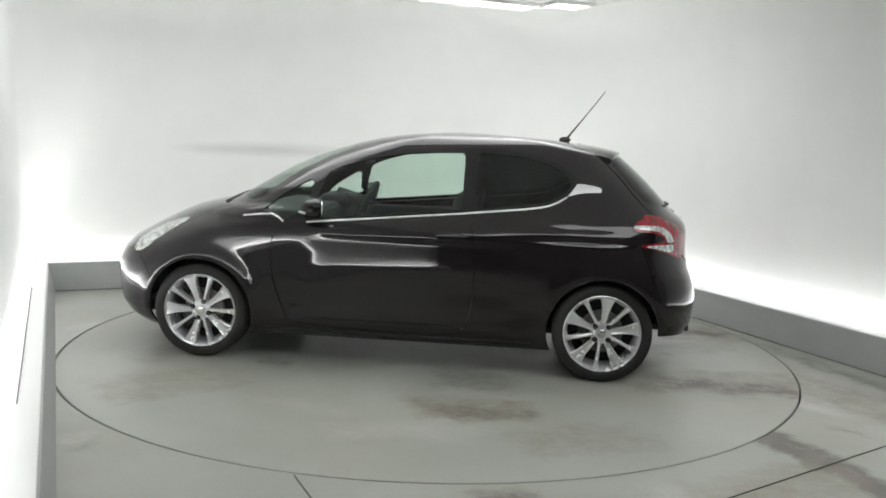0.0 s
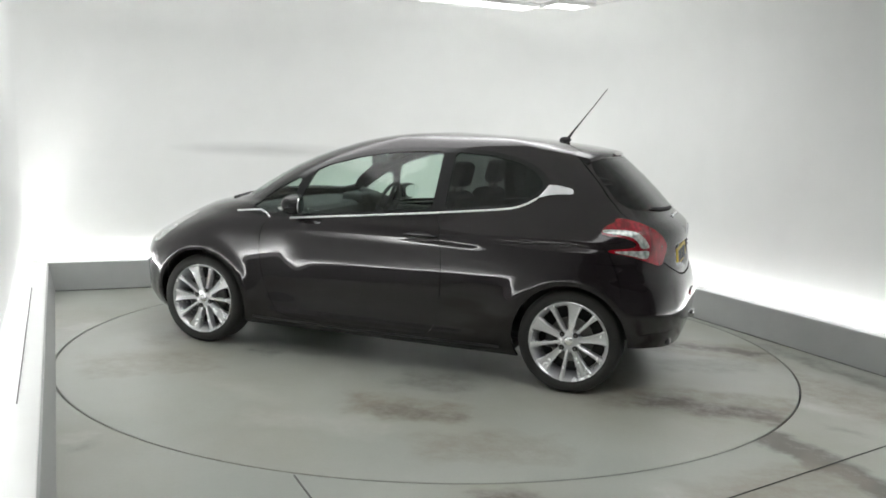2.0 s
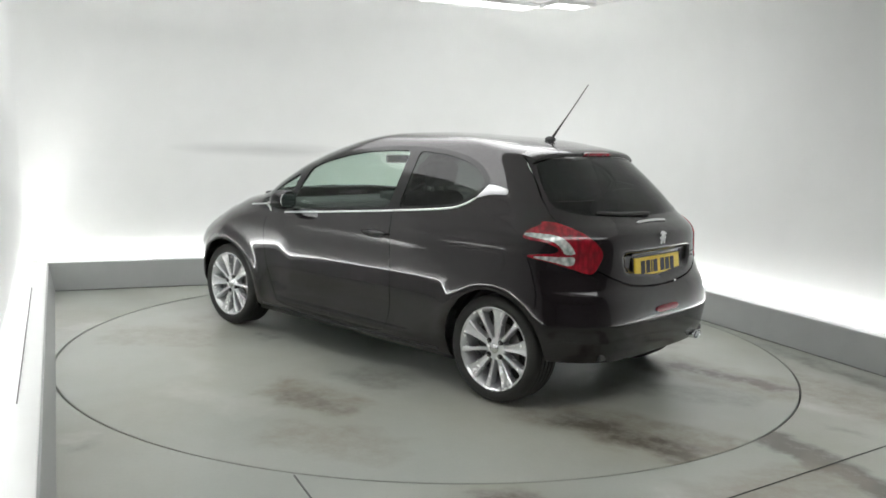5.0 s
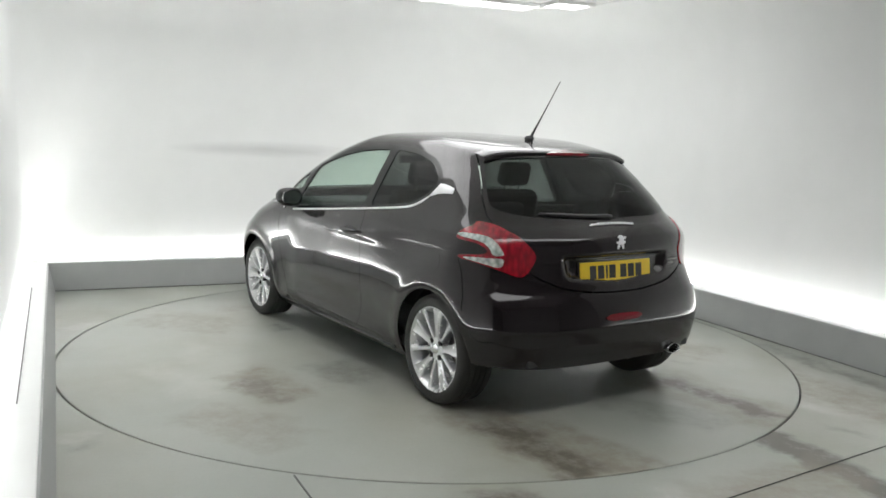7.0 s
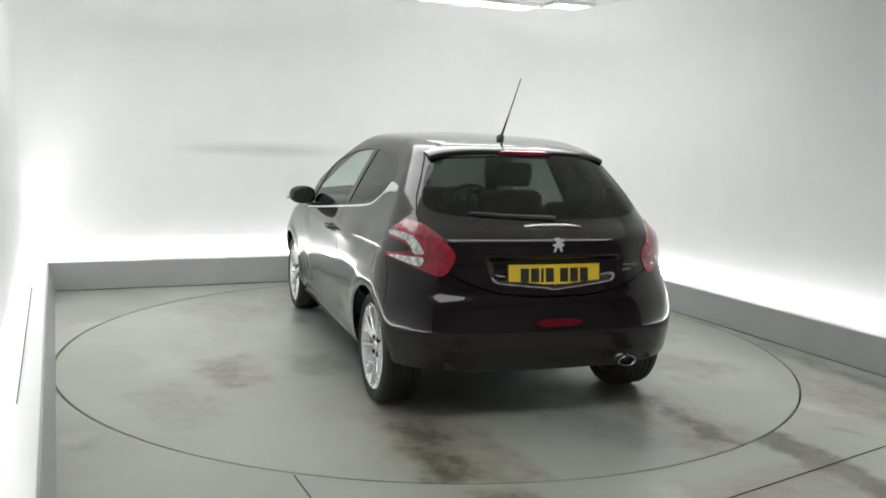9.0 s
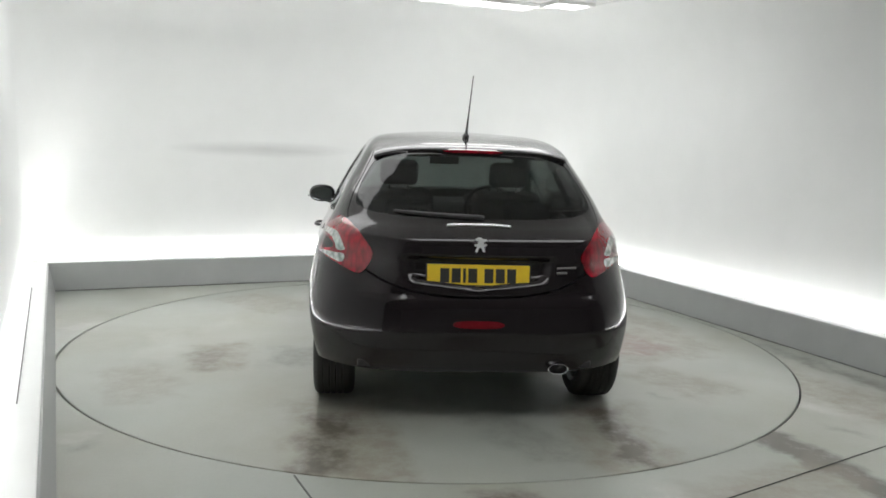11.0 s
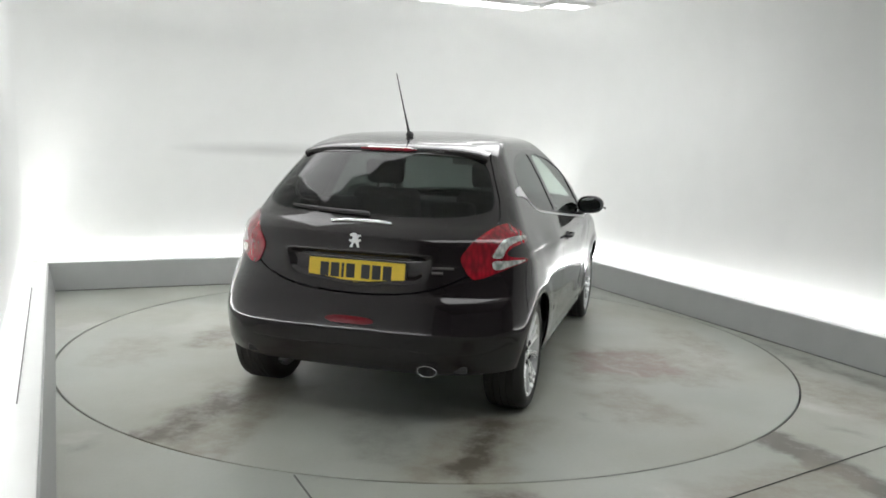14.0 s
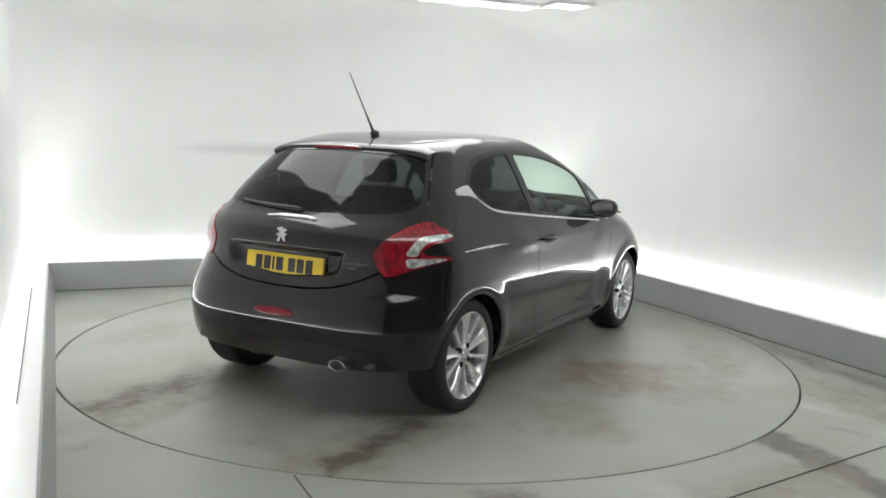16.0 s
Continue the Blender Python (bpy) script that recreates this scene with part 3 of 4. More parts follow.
def rounded_poly(pts, it=2, closed=True):
    """Corner cutting."""
    for _ in range(it):
        out = []
        n = len(pts)
        for i in range(n if closed else n - 1):
            a, b = np.array(pts[i], float), np.array(pts[(i + 1) % n], float)
            out += [tuple(a * 0.75 + b * 0.25), tuple(a * 0.25 + b * 0.75)]
        if not closed:
            out = [tuple(pts[0])] + out + [tuple(pts[-1])]
        pts = out
    return pts


def band(pts, width):
    """A thin closed band along an open line."""
    q = [np.array(a, float) for a in pts]
    l, r = [], []
    for i in range(len(q)):
        d = q[min(i + 1, len(q) - 1)] - q[max(i - 1, 0)]
        d = d / np.linalg.norm(d)
        n = np.array([-d[1], d[0]]) * width / 2
        l.append(tuple(q[i] + n))
        r.append(tuple(q[i] - n))
    return l + r[::-1]


def px_(pts):
    return [(s_of_x(a, b), b) for a, b in pts]


def py_(pts, front=False):
    return [(s_of_y(max(a, 0.0), b, front), b) for a, b in pts]


def inside(poly, P):
    a = np.array(poly)
    b = np.roll(a, -1, 0)
    x, y = P[:, 0:1], P[:, 1:2]
    dy = b[:, 1] - a[:, 1]
    cross = ((a[:, 1] > y) != (b[:, 1] > y)) & (x < (b[:, 0] - a[:, 0]) * (y - a[:, 1]) / np.where(dy == 0, 1e-12, dy) + a[:, 0])
    return cross.sum(1) % 2 == 1


def grow(poly, d):
    """Polygon pushed outwards by d (negative: inwards)."""
    q = [np.array(a, float) for a in poly]
    area = sum(q[i][0] * q[(i + 1) % len(q)][1] - q[(i + 1) % len(q)][0] * q[i][1] for i in range(len(q)))
    out = []
    for i in range(len(q)):
        e = q[(i + 1) % len(q)] - q[i - 1]
        e = e / max(np.linalg.norm(e), 1e-9)
        n = np.array([e[1], -e[0]]) * (1 if area > 0 else -1)
        out.append(tuple(q[i] + n * d))
    return out


# outlines on the side (x, z)
DLO = dense(rounded_poly([(2.14, 0.905), (1.82, 0.912), (1.41, 0.950), (0.87, 1.001), (0.42, 1.050), (0.33, 1.075), (0.215, 1.140), (0.175, 1.175), (0.20, 1.235), (0.265, 1.290), (0.37, 1.338), (0.55, 1.376),
                          (0.73, 1.386), (0.90, 1.389), (1.05, 1.386), (1.27, 1.368), (1.46, 1.334), (1.65, 1.283), (1.84, 1.207), (1.97, 1.130), (2.10, 1.040), (2.19, 0.965)], 2), 0.05)
GLASS_DOOR = rounded_poly(dense([(0.885, 1.018), (1.41, 0.968), (1.815, 0.930), (1.795, 1.03), (1.735, 1.215), (1.65, 1.255), (1.46, 1.308), (1.27, 1.342), (1.05, 1.360), (0.885, 1.364)], 0.09), 1)
GLASS_FRONT = rounded_poly([(1.87, 0.93), (2.10, 0.925), (2.14, 0.955), (2.06, 1.035), (1.95, 1.108), (1.80, 1.193)], 2)
GLASS_REAR = rounded_poly(dense([(0.805, 1.024), (0.42, 1.070), (0.345, 1.09), (0.245, 1.155), (0.225, 1.19), (0.25, 1.235), (0.30, 1.275), (0.39, 1.314), (0.56, 1.350), (0.74, 1.362), (0.805, 1.364)], 0.09), 1)
DOOR_LINE = dense(rounded_poly([(2.02, 0.86), (2.06, 0.78), (2.06, 0.55), (1.99, 0.33), (1.92, 0.245), (1.0, 0.235), (0.86, 0.25), (0.80, 0.40), (0.785, 0.62), (0.80, 0.85), (0.838, 0.99)], 2, closed=False), 0.05, closed=False)
DOOR = DOOR_LINE + [(0.838, 1.39), (1.9, 1.39), (2.02, 0.93)]
ARCH = lambda cx, r: [(cx + r * math.cos(a), RW + r * math.sin(a)) for a in np.linspace(0, 2 * math.pi, 73)[:-1]]
# outlines on the tail (y, z)
BACKLIGHT = dense(rounded_poly([(-0.2, 1.046), (0.30, 1.049), (0.50, 1.058), (0.60, 1.078), (0.635, 1.105), (0.610, 1.18), (0.565, 1.27), (0.525, 1.325), (0.46, 1.352), (0.16, 1.364), (-0.2, 1.365)], 2), 0.05)
HATCH_LOW = [(0.0, 0.664), (0.10, 0.665), (0.22, 0.673), (0.33, 0.689), (0.42, 0.713), (0.50, 0.745), (0.57, 0.782)]
HATCH_SIDE = [(0.665, 1.022), (0.668, 1.06), (0.645, 1.14), (0.605, 1.22), (0.57, 1.29), (0.545, 1.34), (0.53, 1.378)]


def lamp_poly(points):
    """Points marked by x (on the side) or by y (on the tail)."""
    return [(s_of_x(a, b), b) if k == "x" else (s_of_y(a, b), b) for k, a, b in points]


LAMP = rounded_poly(lamp_poly([("x", -0.145, 0.952), ("x", -0.165, 0.985), ("x", -0.22, 1.010), ("y", 0.715, 1.028), ("y", 0.665, 1.022), ("y", 0.60, 0.970), ("y", 0.548, 0.905), ("y", 0.530, 0.868), ("y", 0.540, 0.835), ("y", 0.578, 0.772), ("y", 0.612, 0.757),
                               ("y", 0.70, 0.795), ("x", -0.30, 0.826), ("x", -0.195, 0.842), ("x", -0.20, 0.858), ("x", -0.33, 0.868), ("x", -0.345, 0.895), ("x", -0.28, 0.925), ("x", -0.16, 0.932)]), 2)
LAMP_UPPER = rounded_poly(lamp_poly([("x", -0.152, 0.948), ("x", -0.155, 0.966), ("x", -0.27, 0.965), ("x", -0.335, 0.955), ("x", -0.375, 0.925), ("y", 0.668, 0.874), ("y", 0.685, 0.866), ("x", -0.362, 0.866), ("x", -0.352, 0.90), ("x", -0.30, 0.936)]), 2)
LAMP_LOWER = rounded_poly(lamp_poly([("x", -0.205, 0.846), ("x", -0.29, 0.853), ("x", -0.36, 0.852), ("y", 0.672, 0.856), ("y", 0.675, 0.818), ("y", 0.695, 0.803), ("x", -0.33, 0.824)]), 2)
HEADLAMP = rounded_poly(px_([(3.03, 0.66), (3.01, 0.735), (2.92, 0.80), (2.80, 0.85), (2.66, 0.885), (2.66, 0.868), (2.78, 0.795), (2.88, 0.705), (2.97, 0.652)]), 2)

GAP = 0.0045
DLO_S, GD_S, GF_S, GR_S = px_(DLO), px_(GLASS_DOOR), px_(GLASS_FRONT), px_(GLASS_REAR)
ARCH_R, ARCH_F = px_(ARCH(0.0, 0.338)), px_(ARCH(WHEELBASE, 0.342))
DOORGAP = px_(band(DOOR_LINE, GAP))
HATCHGAP = py_(dense(band(HATCH_LOW, 0.009), 0.05))
SIDEGAP = py_(dense(band(HATCH_SIDE, GAP), 0.05))
BACK_S = [(-0.01 + 0.2 * y, z) if y < 0.0 else (s_of_y(y, z), z) for y, z in BACKLIGHT]
BUMPGAP = px_(dense(band([(-0.20, 0.838), (-0.24, 0.76), (-0.28, 0.66), (-0.292, 0.58)], GAP), 0.04))
NOSEGAP = px_(dense(band([(2.97, 0.645), (2.92, 0.60), (2.86, 0.50)], GAP), 0.04))
SCREEN = [(s_of_y(y, z, True), z) for y, z in dense([(0, 1.03), (0.45, 1.03), (0.66, 1.02), (0.70, 1.04), (0.60, 1.20), (0.52, 1.33), (0.46, 1.375), (0, 1.395)], 0.06)]
SCREEN = [(3.001 if s > 2.985 else s, z) for s, z in SCREEN]
DOOR_S = px_(dense(DOOR, 0.06))
GATE_S = [(s_of_y(max(y, 0), z), z) for y, z in dense(HATCH_LOW, 0.05, False)] + [(s_of_y(0.55, 0.80), 0.80), (s_of_y(0.54, 0.86), 0.86), (s_of_y(0.60, 0.97), 0.97)] + [(s_of_y(y, z), z) for y, z in dense(HATCH_SIDE, 0.05, False)] + [(0.0, 1.378)]
BUMP_S = [(-0.01, 0.1), (-0.01, 0.664)] + [(s_of_y(max(y, 0), z), z) for y, z in dense(HATCH_LOW, 0.05, False)] + lamp_poly([("y", 0.62, 0.77), ("x", -0.20, 0.838)]) + px_([(-0.24, 0.76), (-0.28, 0.66), (-0.292, 0.58), (-0.30, 0.1)])


LOWCUT = [(-0.02, 0.16), (-0.02, 0.283)] + [(s_of_y(y, z), z) for y, z in ((0.10, 0.283), (0.35, 0.285), (0.50, 0.288), (0.60, 0.292), (0.70, 0.298))] + px_([(-0.33, 0.305), (-0.26, 0.305), (-0.26, 0.25), (-0.26, 0.20), (-0.26, 0.165)])


def cut_half():
    """The flat (s, z) sheet of the left half, cut along every outline."""
    ss = np.unique(np.concatenate([np.linspace(0, 1, 56) , np.linspace(1, 2, 74), np.linspace(2, 3, 36)]).round(5))
    zz = np.unique(np.concatenate([np.arange(0.17, 0.66, 0.022), np.arange(0.66, 0.90, 0.011), np.arange(0.90, 1.36, 0.022), np.arange(1.36, 1.44, 0.011), np.array([1.445, 1.452, 1.458, 1.463, 1.467, 1.470, 1.4725, 1.474])]).round(4))
    bm = bmesh.new()
    grid = [[bm.verts.new((s, 0, z)) for s in ss] for z in zz]
    for a, b in zip(grid, grid[1:]):
        for i in range(len(ss) - 1):
            bm.faces.new((a[i], a[i + 1], b[i + 1], b[i]))
    for poly in (DLO_S, GD_S, GF_S, GR_S, ARCH_R, ARCH_F, DOORGAP, HATCHGAP, SIDEGAP, BACK_S, LAMP, LAMP_UPPER, LAMP_LOWER, HEADLAMP, BUMPGAP, NOSEGAP, SCREEN, LOWCUT):
        P = np.array(poly)
        lo, hi = P.min(0) - 0.02, P.max(0) + 0.02
        cand = []
        for f in bm.faces:
            cs = [v.co for v in f.verts]
            if max(c.x for c in cs) > lo[0] and min(c.x for c in cs) < hi[0] and max(c.z for c in cs) > lo[1] and min(c.z for c in cs) < hi[1]:
                cand.append(f)
        for i in range(len(poly)):
            a, b = poly[i], poly[(i + 1) % len(poly)]
            d = Vector((b[0] - a[0], 0, b[1] - a[1]))
            if d.length < 1e-6:
                continue
            sx0, sx1, sz0, sz1 = min(a[0], b[0]) - 1e-4, max(a[0], b[0]) + 1e-4, min(a[1], b[1]) - 1e-4, max(a[1], b[1]) + 1e-4
            near = []
            for f in cand:
                if not f.is_valid:
                    continue
                cs = [v.co for v in f.verts]
                if max(c.x for c in cs) >= sx0 and min(c.x for c in cs) <= sx1 and max(c.z for c in cs) >= sz0 and min(c.z for c in cs) <= sz1:
                    near.append(f)
            if not near:
                continue
            geom = near + list({e for f in near for e in f.edges}) + list({v for f in near for v in f.verts})
            old = set(near)
            r = bmesh.ops.bisect_plane(bm, geom=geom, dist=1e-5, plane_co=Vector((a[0], 0, a[1])), plane_no=Vector((-d.z, 0, d.x)))
            cand += [f for f in r["geom"] if isinstance(f, bmesh.types.BMFace) and f not in old]
    bm.verts.index_update()
    V = np.array([(v.co.x, v.co.z) for v in bm.verts])
    F = [tuple(v.index for v in f.verts) for f in bm.faces]
    bm.free()
    C = np.array([V[list(f)].mean(0) for f in F])
    return V, F, C


SV, SF, SC = cut_half()
SP, SN = skin_n(SV[:, 0], SV[:, 1])
REGION = np.array(["body"] * len(SF), dtype=object)
for nm, poly in (("door", DOOR_S), ("tailgate", GATE_S), ("bumper", BUMP_S)):
    REGION[inside(poly, SC) & (REGION == "body")] = nm
for nm, poly in (("doorgap", DOORGAP), ("hatchgap", HATCHGAP), ("sidegap", SIDEGAP), ("bumpgap", BUMPGAP), ("nosegap", NOSEGAP), ("frame", DLO_S), ("glass_door", GD_S), ("glass_front", GF_S), ("glass_rear", GR_S), ("backlight", BACK_S),
                 ("screen", SCREEN), ("lamp", LAMP), ("lamp_upper", LAMP_UPPER), ("lamp_lower", LAMP_LOWER), ("headlamp", HEADLAMP), ("arch", ARCH_R), ("arch", ARCH_F), ("low", LOWCUT)):
    REGION[inside(poly, SC)] = nm


def panel(name, region, mat, parent, side=0, lift=0.0, depth=0.014, label="", extra=None):
    """The pieces of the skin in a region as one mesh with a turned-in rim. side 1: left, -1: right, 0: both."""
    idx = [i for i in range(len(SF)) if REGION[i] == region and (extra is None or extra[i])]
    used = sorted({v for i in idx for v in SF[i]})
    num = {v: k for k, v in enumerate(used)}
    P, N = SP[used] + SN[used] * lift, SN[used]
    faces = [tuple(num[v] for v in SF[i]) for i in idx]
    edges = {}
    for f in faces:
        for a, b in zip(f, f[1:] + f[:1]):
            key = (min(a, b), max(a, b))
            edges[key] = None if key in edges else (a, b)
    rim = [e for e in edges.values() if e and not (P[e[0], 1] < 1e-3 and P[e[1], 1] < 1e-3)]
    vs, ns, fs = [], [], []
    for sgn in ((1, -1) if side == 0 else (side,)):
        k = len(vs)
        fl = np.array([1, sgn, 1])
        vs += list(P * fl - OFF)
        ns += list(N * fl)
        # the sheet's own order of corners faces inwards on the left half
        fs += [tuple(k + i for i in (f if sgn > 0 else f[::-1])) for f in faces]
        for a, b in rim:
            k = len(vs)
            quad = [P[a], P[b], P[b] - N[b] * depth, P[a] - N[a] * depth]
            n = np.cross(quad[1] - quad[0], quad[3] - quad[0])
            n = n / max(np.linalg.norm(n), 1e-9)
            vs += [q * fl - OFF for q in quad]
            ns += [-n * fl] * 4
            fs.append(tuple(k + i for i in ((3, 2, 1, 0) if sgn > 0 else (0, 1, 2, 3))))
    A, B = np.array(vs), np.array(ns)
    for i, f in enumerate(fs):                        # corners in the order that the normals ask for
        q = A[list(f)]
        d = np.roll(q, -1, 0)
        if np.cross(q, d).sum(0) @ B[list(f)].mean(0) < 0:
            fs[i] = f[::-1]
    return tagged(mesh_ob(name, vs, fs, mat, parent, normals=ns), label)


body = panel("body_shell", "body", M["paint"], car, label="glossy dark aubergine metallic body shell")
for sd in (1, -1):
    dr = panel("door", "door", M["paint"], car, sd, label="glossy dark aubergine door")
    panel("window_frame", "frame", M["gloss_black"], car, sd, 0.0005)
    panel("window", "glass_door", M["glass"], dr, sd, -0.004, 0.004, "clear green-tinted door window")
    panel("quarter_window", "glass_front", M["glass"], car, sd, -0.003, 0.004, "small clear front quarter window")
    panel("quarter_window", "glass_rear", M["privacy"], car, sd, -0.003, 0.004, "dark-tinted rear quarter window")
    tl = panel("tail_light", "lamp", M["red"], car, sd, 0.006, 0.03, "red tail light lens")
    panel("lens", "lamp_upper", M["clear"], tl, sd, 0.0085, 0.02, "clear white upper claw of the tail light")
    panel("lens", "lamp_lower", M["clear"], tl, sd, 0.0085, 0.02, "clear white reversing lens")
    panel("headlight", "headlamp", M["clear"], car, sd, 0.003, 0.03, "clear swept-back headlight")
gate = panel("tailgate", "tailgate", M["paint"], car, label="glossy dark aubergine tailgate")
bumper = panel("rear_bumper", "bumper", M["paint"], car, label="glossy dark aubergine rear bumper")
panel("rear_window", "backlight", M["privacy"], gate, 0, -0.002, 0.004, "dark-tinted rear window")
panel("windscreen", "screen", M["glass"], car, 0, -0.002, 0.004, "clear windscreen")


# ---- wheels ----
def wheel_parts():
    tyre_p = [(0.222, -0.195), (0.245, -0.203), (0.275, -0.200), (0.294, -0.188), (0.302, -0.172)]
    for k in range(4):
        y0 = -0.172 + 0.0345 * (k + 1)
        tyre_p += [(0.303, y0 - 0.0345 + 0.004), (0.303, y0 - 0.006), (0.296, y0 - 0.005), (0.296, y0 + 0.001), (0.303, y0 + 0.002)]
    tyre_p += [(0.302, -0.012), (0.296, 0.004), (0.282, 0.014), (0.262, 0.019), (0.246, 0.016), (0.238, 0.008), (0.226, 0.004)]
    rim_p = [(0.222, -0.19), (0.205, -0.17), (0.20, -0.06), (0.212, -0.02), (0.222, 0.0), (0.232, 0.010), (0.236, 0.008), (0.236, 0.001), (0.226, -0.003)]
    return tyre_p, rim_p


def spoke(bm, ang, wide):
    """A spoke from the hub to the rim, dished to the hub, flared at the rim, with deep flanks and a shallow channel in the wide ones."""
    if wide:
        rows = [(0.040, 0.040, -0.016), (0.075, 0.036, -0.012), (0.12, 0.044, -0.006), (0.165, 0.058, -0.001), (0.200, 0.076, 0.002), (0.226, 0.100, 0.003)]
    else:
        rows = [(0.040, 0.026, -0.018), (0.075, 0.021, -0.014), (0.12, 0.021, -0.008), (0.165, 0.024, -0.003), (0.200, 0.030, 0.000), (0.226, 0.044, 0.002)]
    mid = -0.005 if wide else 0.003
    rings = []
    for r, w, y in rows:
        c, s = math.cos(ang), math.sin(ang)
        ring = []
        for u, dy in ((-0.9, -0.05), (-1.0, -0.008), (-0.8, 0.0), (-0.3, mid), (0.3, mid), (0.8, 0.0), (1.0, -0.008), (0.9, -0.05)):
            t = u * w / 2
            q = math.sqrt(max(r * r - t * t, 1e-6)) if r > 0.15 else r
            ring.append(bm.verts.new((q * c - t * s, y + dy, q * s + t * c)))
        rings.append(ring)
    for a, b in zip(rings, rings[1:]):
        for i in range(7):
            bm.faces.new((a[i], b[i], b[i + 1], a[i + 1]))


def build_wheel():
    tyre_p, rim_p = wheel_parts()
    bm = bmesh.new()
    vs, fs = lathe(rim_p, 72)
    bv = [bm.verts.new(v) for v in vs]
    for f in fs:
        bm.faces.new([bv[i] for i in f])
    bmesh.ops.recalc_face_normals(bm, faces=bm.faces)
    w = part("wheel", bm, M["alloy"], car, "silver ten-spoke alloy wheel", smooth=True)
    w.data.set_sharp_from_angle(angle=radians(35))
    for k in range(5):
        a = 2 * math.pi * k / 5 + 0.436
        for da, wide in ((0.0, True), (0.628, False)):
            sb = bmesh.new()
            spoke(sb, a + da, wide)
            bmesh.ops.recalc_face_normals(sb, faces=sb.faces)
            part("spoke", sb, M["alloy"], w, smooth=False)
    bm = bmesh.new()
    vs, fs = lathe([(0.0, -0.012), (0.03, -0.012), (0.055, -0.015), (0.068, -0.022), (0.07, -0.06)], 40)
    bv = [bm.verts.new(v) for v in vs]
    for f in fs:
        if len({vs[i] for i in f}) > 2:
            try:
                bm.faces.new([bv[i] for i in f])
            except ValueError:
                pass
    bmesh.ops.remove_doubles(bm, verts=bm.verts, dist=1e-5)
    bmesh.ops.recalc_face_normals(bm, faces=bm.faces)
    hub = part("hub", bm, M["alloy"], w, smooth=True)
    hub.data.set_sharp_from_angle(angle=radians(35))
    ty = mesh_ob("tyre", *lathe(tyre_p, 96), M["rubber"], w, smooth=True)
    ty.data.set_sharp_from_angle(angle=radians(40))
    tagged(ty, "black low-profile tyre with grooved tread")
    cap = mesh_ob("hub_cap", *lathe([(0.0, -0.003), (0.018, -0.004), (0.026, -0.008), (0.027, -0.014)], 28), M["chrome"], w, smooth=True)
    for k in range(4):
        a = math.pi / 4 + k * math.pi / 2
        vs, fs = lathe([(0.0, 0.004), (0.006, 0.004), (0.0075, 0.001), (0.0075, -0.002), (0.0155, -0.001), (0.0155, -0.03)], 14)
        # the recess round each bolt has its shade put into the colour
        bolt = mesh_ob("wheel_bolt", [(x + 0.056 * math.cos(a), y - 0.008, z + 0.056 * math.sin(a)) for x, y, z in vs], fs, M["wheel_shade"], w)
        tagged(bolt, "wheel bolt in a recess painted black for shade")
        vs, fs = lathe([(0.0, 0.0055), (0.005, 0.005), (0.0065, 0.002), (0.0065, 0.0)], 10)
        mesh_ob("bolt_head", [(x + 0.056 * math.cos(a), y - 0.008, z + 0.056 * math.sin(a)) for x, y, z in vs], fs, M["disc"], bolt)
    vs, fs = lathe([(0.05, -0.075), (0.132, -0.075), (0.134, -0.085), (0.132, -0.095), (0.05, -0.095)], 48)
    tagged(mesh_ob("brake_disc", vs, fs, M["disc"], w), "grey steel brake disc")
    part("brake_caliper", rounded(0.075, 0.15, -0.115, -0.055, -0.06, 0.06, 0.012), M["black"], w)
    # added black disc paints in the shade seen between the spokes
    mesh_ob("spoke_shade_disc", *lathe([(0.0, -0.115), (0.198, -0.118)], 32), M["wheel_shade"], w)
    return w


HUB = 0.822
wheel = build_wheel()
wheel.matrix_basis = Matrix.Translation((0 - OFF[0], HUB - 0.004 - OFF[1], RW))
for x, sd, tw in ((WHEELBASE, 1, 25), (0, -1, 10), (WHEELBASE, -1, 50)):
    copy_thing(wheel, Matrix.Translation((x - OFF[0], sd * (HUB - 0.004) - OFF[1], RW)) @ pose(0, 0, 0, 0, 0, 0 if sd > 0 else 180) @ pose(0, 0, 0, 0, tw, 0))


def shifted(data):
    return [tuple(np.array(v) - OFF) for v in data[0]], data[1]


def rod(name, points, radius, mat, parent=car, label="", sides=10, flat=1.0):
    vs, fs = shifted(tube(points, radius, sides, flat))
    return tagged(mesh_ob(name, vs, fs, mat, parent, smooth=True), label)


def block(name, x0, x1, y0, y1, z0, z1, bevel, mat, parent=car, label="", m=None):
    bm = rounded(x0, x1, y0, y1, z0, z1, bevel, m)
    bmesh.ops.translate(bm, verts=bm.verts, vec=-Vector(OFF))
    return part(name, bm, mat, parent, label, smooth=False)


# wheel housings and underbody
for cx in (0.0, WHEELBASE):
    for sd in (1, -1):
        n = 28
        vs, fs = [], []
        for i in range(n + 1):
            a = math.pi * (0.10 + 0.80 * i / n)
            for y in (0.775, 0.52):
                vs.append((cx + 0.35 * math.cos(a), sd * y, RW + 0.35 * math.sin(a)))
        fs = [(2 * i, 2 * i + 1, 2 * i + 3, 2 * i + 2) for i in range(n)]
        k = len(vs)
        vs += [(cx + 0.35 * math.cos(math.pi * (0.10 + 0.80 * i / n)), sd * 0.52, RW + 0.35 * math.sin(math.pi * (0.10 + 0.80 * i / n))) for i in range(n + 1)]
        fs.append(tuple(range(k, k + n + 1)))
        mesh_ob("arch_liner", *shifted((vs, fs)), M["black"], car)
block("underbody", 0.36, 2.18, -0.76, 0.76, 0.17, 0.23, 0.02, M["black"])
block("underbody", -0.10, 3.1, -0.5, 0.5, 0.21, 0.29, 0.02, M["black"])
